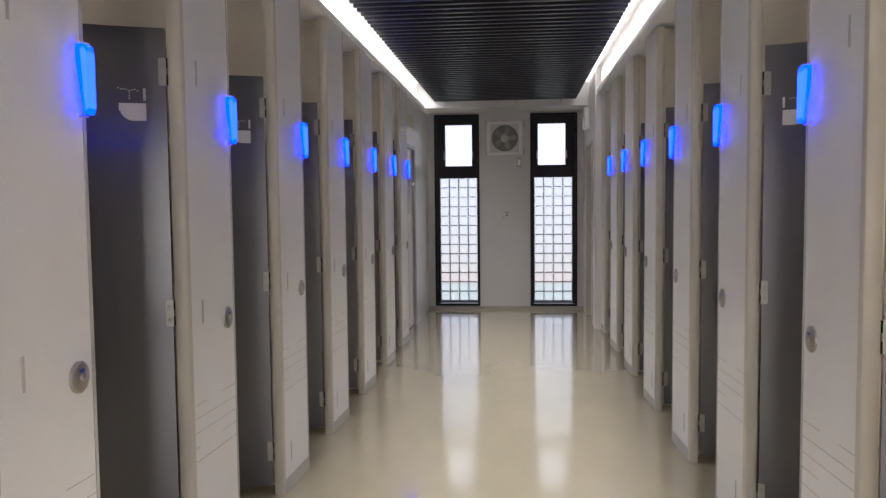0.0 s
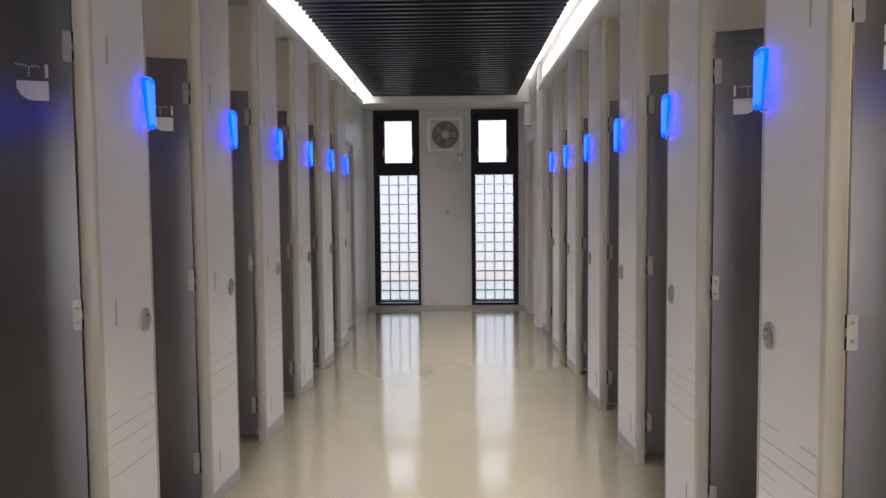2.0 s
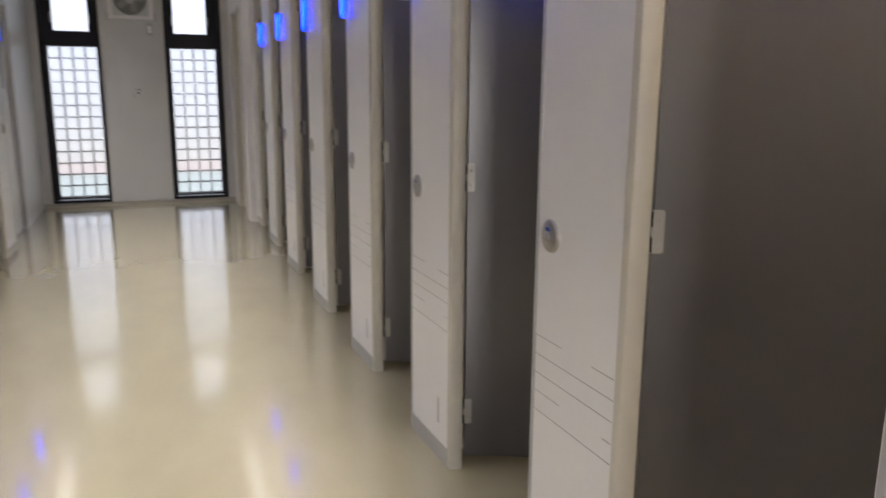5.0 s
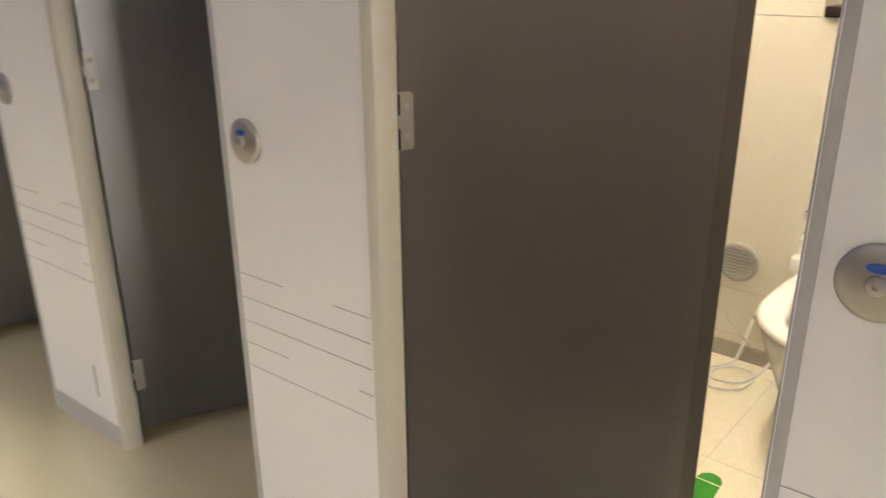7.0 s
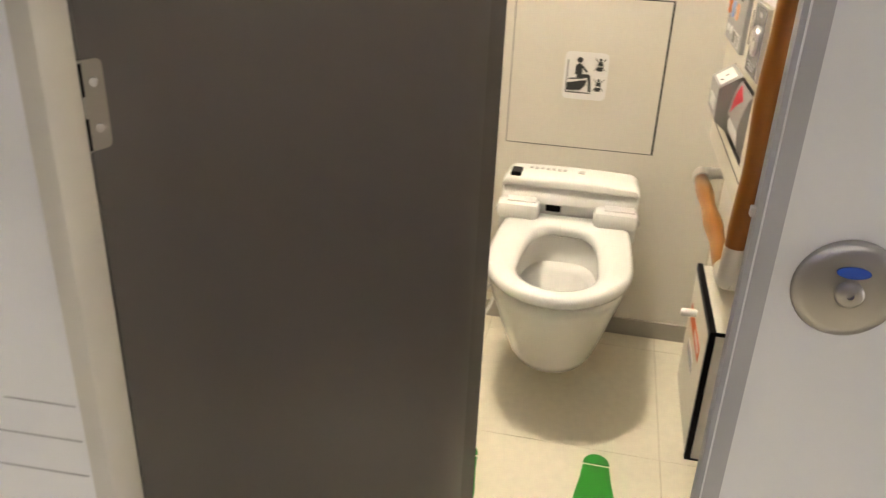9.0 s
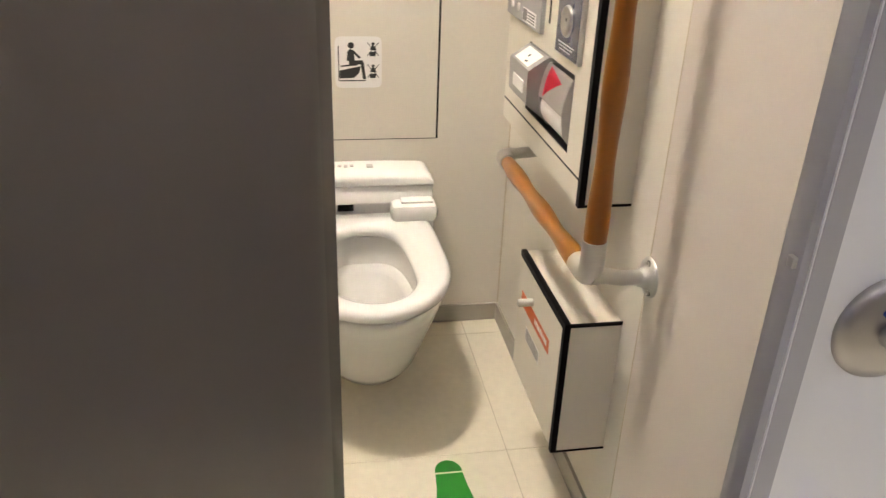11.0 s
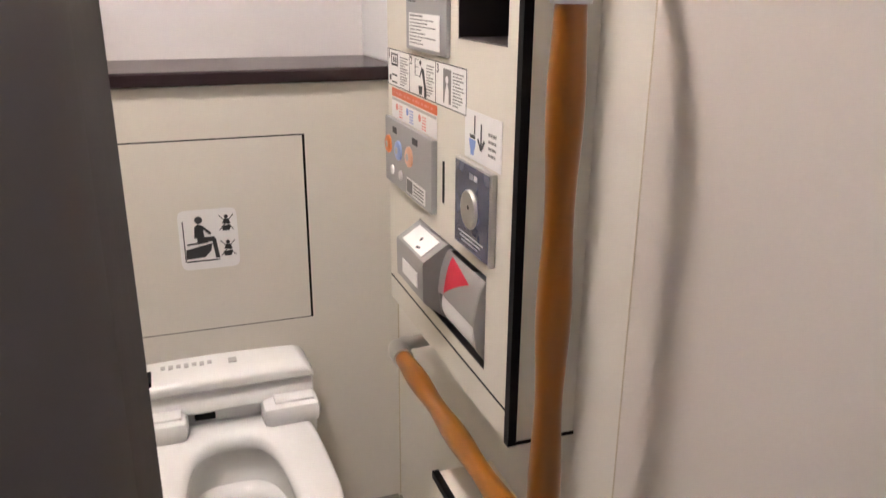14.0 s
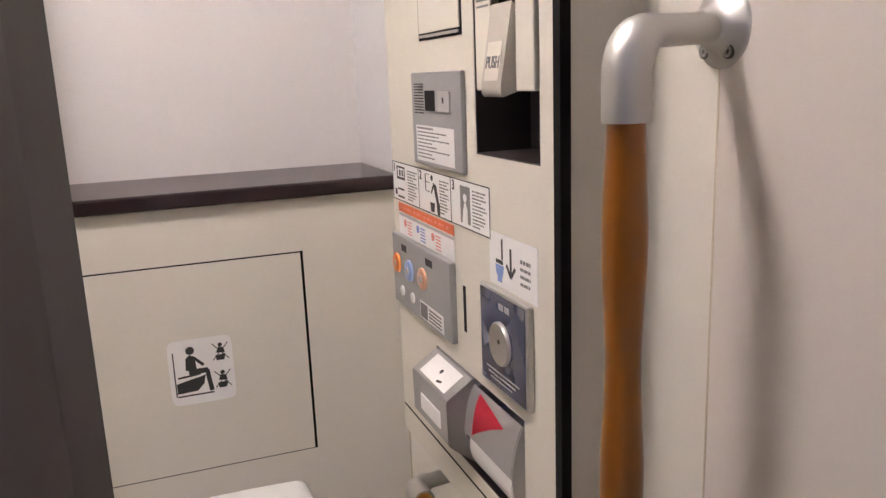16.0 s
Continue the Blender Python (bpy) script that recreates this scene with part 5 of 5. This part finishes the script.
flat(bm, [(-0.048, -0.006), (-0.024, -0.006), (-0.026, -0.016), (-0.030, -0.022), (-0.030, -0.028), (-0.042, -0.028), (-0.042, -0.022), (-0.046, -0.016)], 0.0004, MS)
part("bowl_mark", bm, BLUE_PRINT, fs, "blue bowl mark")
bm = bmesh.new()
for k in range(4):
    print_row(bm, at[0] - 0.022, at[0] - 0.048, at[2] + 0.008 - k * 0.009, 0.0045 - 0.0008 * (k > 0), 0.0010, 0.0014, at, 60 + k)
part("small_print", bm, INK_GREY, fs)

at = (2.377, CY, 1.090)
fp = thing("flush_plate", "navy flush plate with a round steel push button", "flush plate", at=at)
part("rim", boxes(panel_box(2.446, 2.308, 1.024, 1.156, 0.0, 0.009, at), bevel=0.002), SATIN, fp, "satin metal rim")
part("plate", boxes(panel_box(2.441, 2.314, 1.028, 1.152, 0.0085, 0.0098, at)), NAVY, fp, "navy printed plate")
part("button", lathe([(0.0285, 0.0096), (0.0285, 0.0125), (0.027, 0.0145), (0.024, 0.0145), (0.022, 0.0132), (0.001, 0.0130)], (0.003, 0, 0.0), (0, 1, 0), 40), METAL, fp, "round steel button", 50)
part("button_eye", lathe([(0.0032, 0.013), (0.0032, 0.0136), (0.0005, 0.0136)], (0.003, 0, 0.003), (0, 1, 0), 10), INK, fp)
bm = bmesh.new()
for x0, x1, z0, z1 in ((2.385, 2.372, 1.134, 1.142), (2.368, 2.355, 1.134, 1.142)):
    box(bm, *panel_box(x0, x1, z0, z1, 0.0098, 0.0102, at))
part("title_print", bm, GREY_PLASTIC, fp)
bm = bmesh.new()
for k in range(3):
    box(bm, *panel_box(2.425 - k * 0.006, 2.330 + k * 0.010, 1.0475 - k * 0.006, 1.0497 - k * 0.006, 0.0098, 0.0102, at))
part("small_print", bm, GREY_PLASTIC, fp)

# double paper holder
at = (2.4925, CY, 0.93)
ph = thing("paper_holder", "double toilet paper holder with grey covers and a red triangle", "paper holder", at=at)
cover = prism([(-0.05, 0.069), (0.003, 0.069), (0.042, 0.043), (0.0435, 0.039), (0.0425, -0.024), (0.038, -0.030), (0.0, -0.060), (-0.05, -0.060)], 0.003, 0.1495, axis="x")
part("closed_cover", cover, HOLDER, ph, "grey closed cover", 30)
s2 = math.atan2(0.039, 0.026)
MC = Matrix.Translation((0.0765, 0.0226, 0.0562)) @ Matrix.Rotation(s2, 4, "X") @ FACE_SIDE
part("top_label", flat(bmesh.new(), [(-0.052, -0.019), (0.052, -0.019), (0.052, 0.019), (-0.052, 0.019)], 0.0008, MC), PAPER, ph, "white label")
part("label_dot", flat(flat(bmesh.new(), disc(0.0, 0.002, 0.004, 12), 0.0004, MC @ Matrix.Translation((0, 0, 0.0008))), stroke(0.01, -0.013, 0.024, -0.010, 0.004), 0.0004, MC @ Matrix.Translation((0, 0, 0.0008))), INK, ph)
part("view_slot", boxes((0.030, 0.112, 0.0415, 0.0448, -0.010, 0.016), bevel=0.001), PAPER, ph, "pale slot showing the paper")


def flap_at(t, off=0.0):
    """Point of the curved cover's profile, t from its top to its lower edge."""
    a, b, c = Vector((0.0, 0.062)), Vector((0.013, 0.048)), Vector((0.018, -0.006))
    q = a.lerp(b, t).lerp(b.lerp(c, t), t)
    d = (b.lerp(c, t) - a.lerp(b, t)).normalized()
    return q + Vector((-d.y, d.x)) * off


arc = [tuple(flap_at(k / 12)) for k in range(13)]
ins_arc = [tuple(flap_at(k / 12, -0.003)) for k in range(12, -1, -1)]
part("open_cover", prism(arc + ins_arc, -0.150, -0.006, axis="x"), HOLDER, ph, "curved grey cover", 40)
half = [tuple(flap_at(k / 12, -0.0005)) for k in range(13)] + [(0.012, -0.045), (-0.004, -0.066)]
for x0, x1 in ((-0.1535, -0.1505), (-0.0055, 0.0025)):
    part("cover_cheek", prism(half + [(-0.06, -0.05), (-0.06, 0.06)], x0, x1, axis="x"), HOLDER, ph, "", 40)
part("paper_roll", lathe([(0.02, 0), (0.047, 0), (0.047, 0.134), (0.02, 0.134)], (-0.146, -0.031, -0.022), (1, 0, 0), 36), PAPER, ph, "white paper roll", 50)
bm = bmesh.new()
vs = []
for u, w in ((-0.026, 0.10), (-0.114, 0.40), (-0.026, 0.95)):
    vs.append((u, w))
n = 8
rows_ = []
for i in range(n + 1):
    t = i / n
    a0, a1 = vs[0][1] + (vs[1][1] - vs[0][1]) * t, vs[2][1] + (vs[1][1] - vs[2][1]) * t
    u = vs[0][0] + (vs[1][0] - vs[0][0]) * t
    rows_.append([bm.verts.new((u, *flap_at(a0 + (a1 - a0) * k / 6, 0.0008))) for k in range(7)])
for a, b in zip(rows_, rows_[1:]):
    for k in range(6):
        bm.faces.new((a[k], a[k + 1], b[k + 1], b[k]))
bmesh.ops.solidify(bm, geom=bm.faces[:], thickness=0.0006)
part("red_triangle", bm, RED, ph, "red triangle sticker")

# ---- ceiling downlights of the cubicles ----
def make_downlight(x, y, glow):
    dl = thing("ceiling_downlight", "small round warm ceiling downlight", "downlight", "downlights of the cubicles", at=(x, y, SOFFIT))
    part("ring", ring_loft([[(r * math.cos(k * math.pi / 14), r * math.sin(k * math.pi / 14), -d) for k in range(28)] for r, d in ((0.1605, 0.0), (0.1605, 0.006), (0.180, 0.004), (0.180, 0.0))], False, False), PLASTIC, dl, "white ring", 50)
    part("lens", lathe([(0.160, 0.0), (0.160, 0.002)], (0, 0, 0), (0, 0, -1), 28), glow, dl, "glowing lens")
    return dl


make_downlight(LIGHT_X, RIGHT_FAR + 0.61, GLOW_WARM)
dim = make_downlight(LIGHT_X, RIGHT_FAR + 0.532 - PITCH, GLOW_DIM)
for y in RIGHT_PANELS[2:-1]:
    if abs(y - RIGHT_FAR) > 0.1 and abs(y - RIGHT_FAR + PITCH) > 0.1:
        copy_thing(dim, pose(LIGHT_X, y + 0.532, SOFFIT))
for y in LEFT_PANELS[2:-1]:
    copy_thing(dim, pose(2 * MID - LIGHT_X, y + 0.532, SOFFIT_WEST))
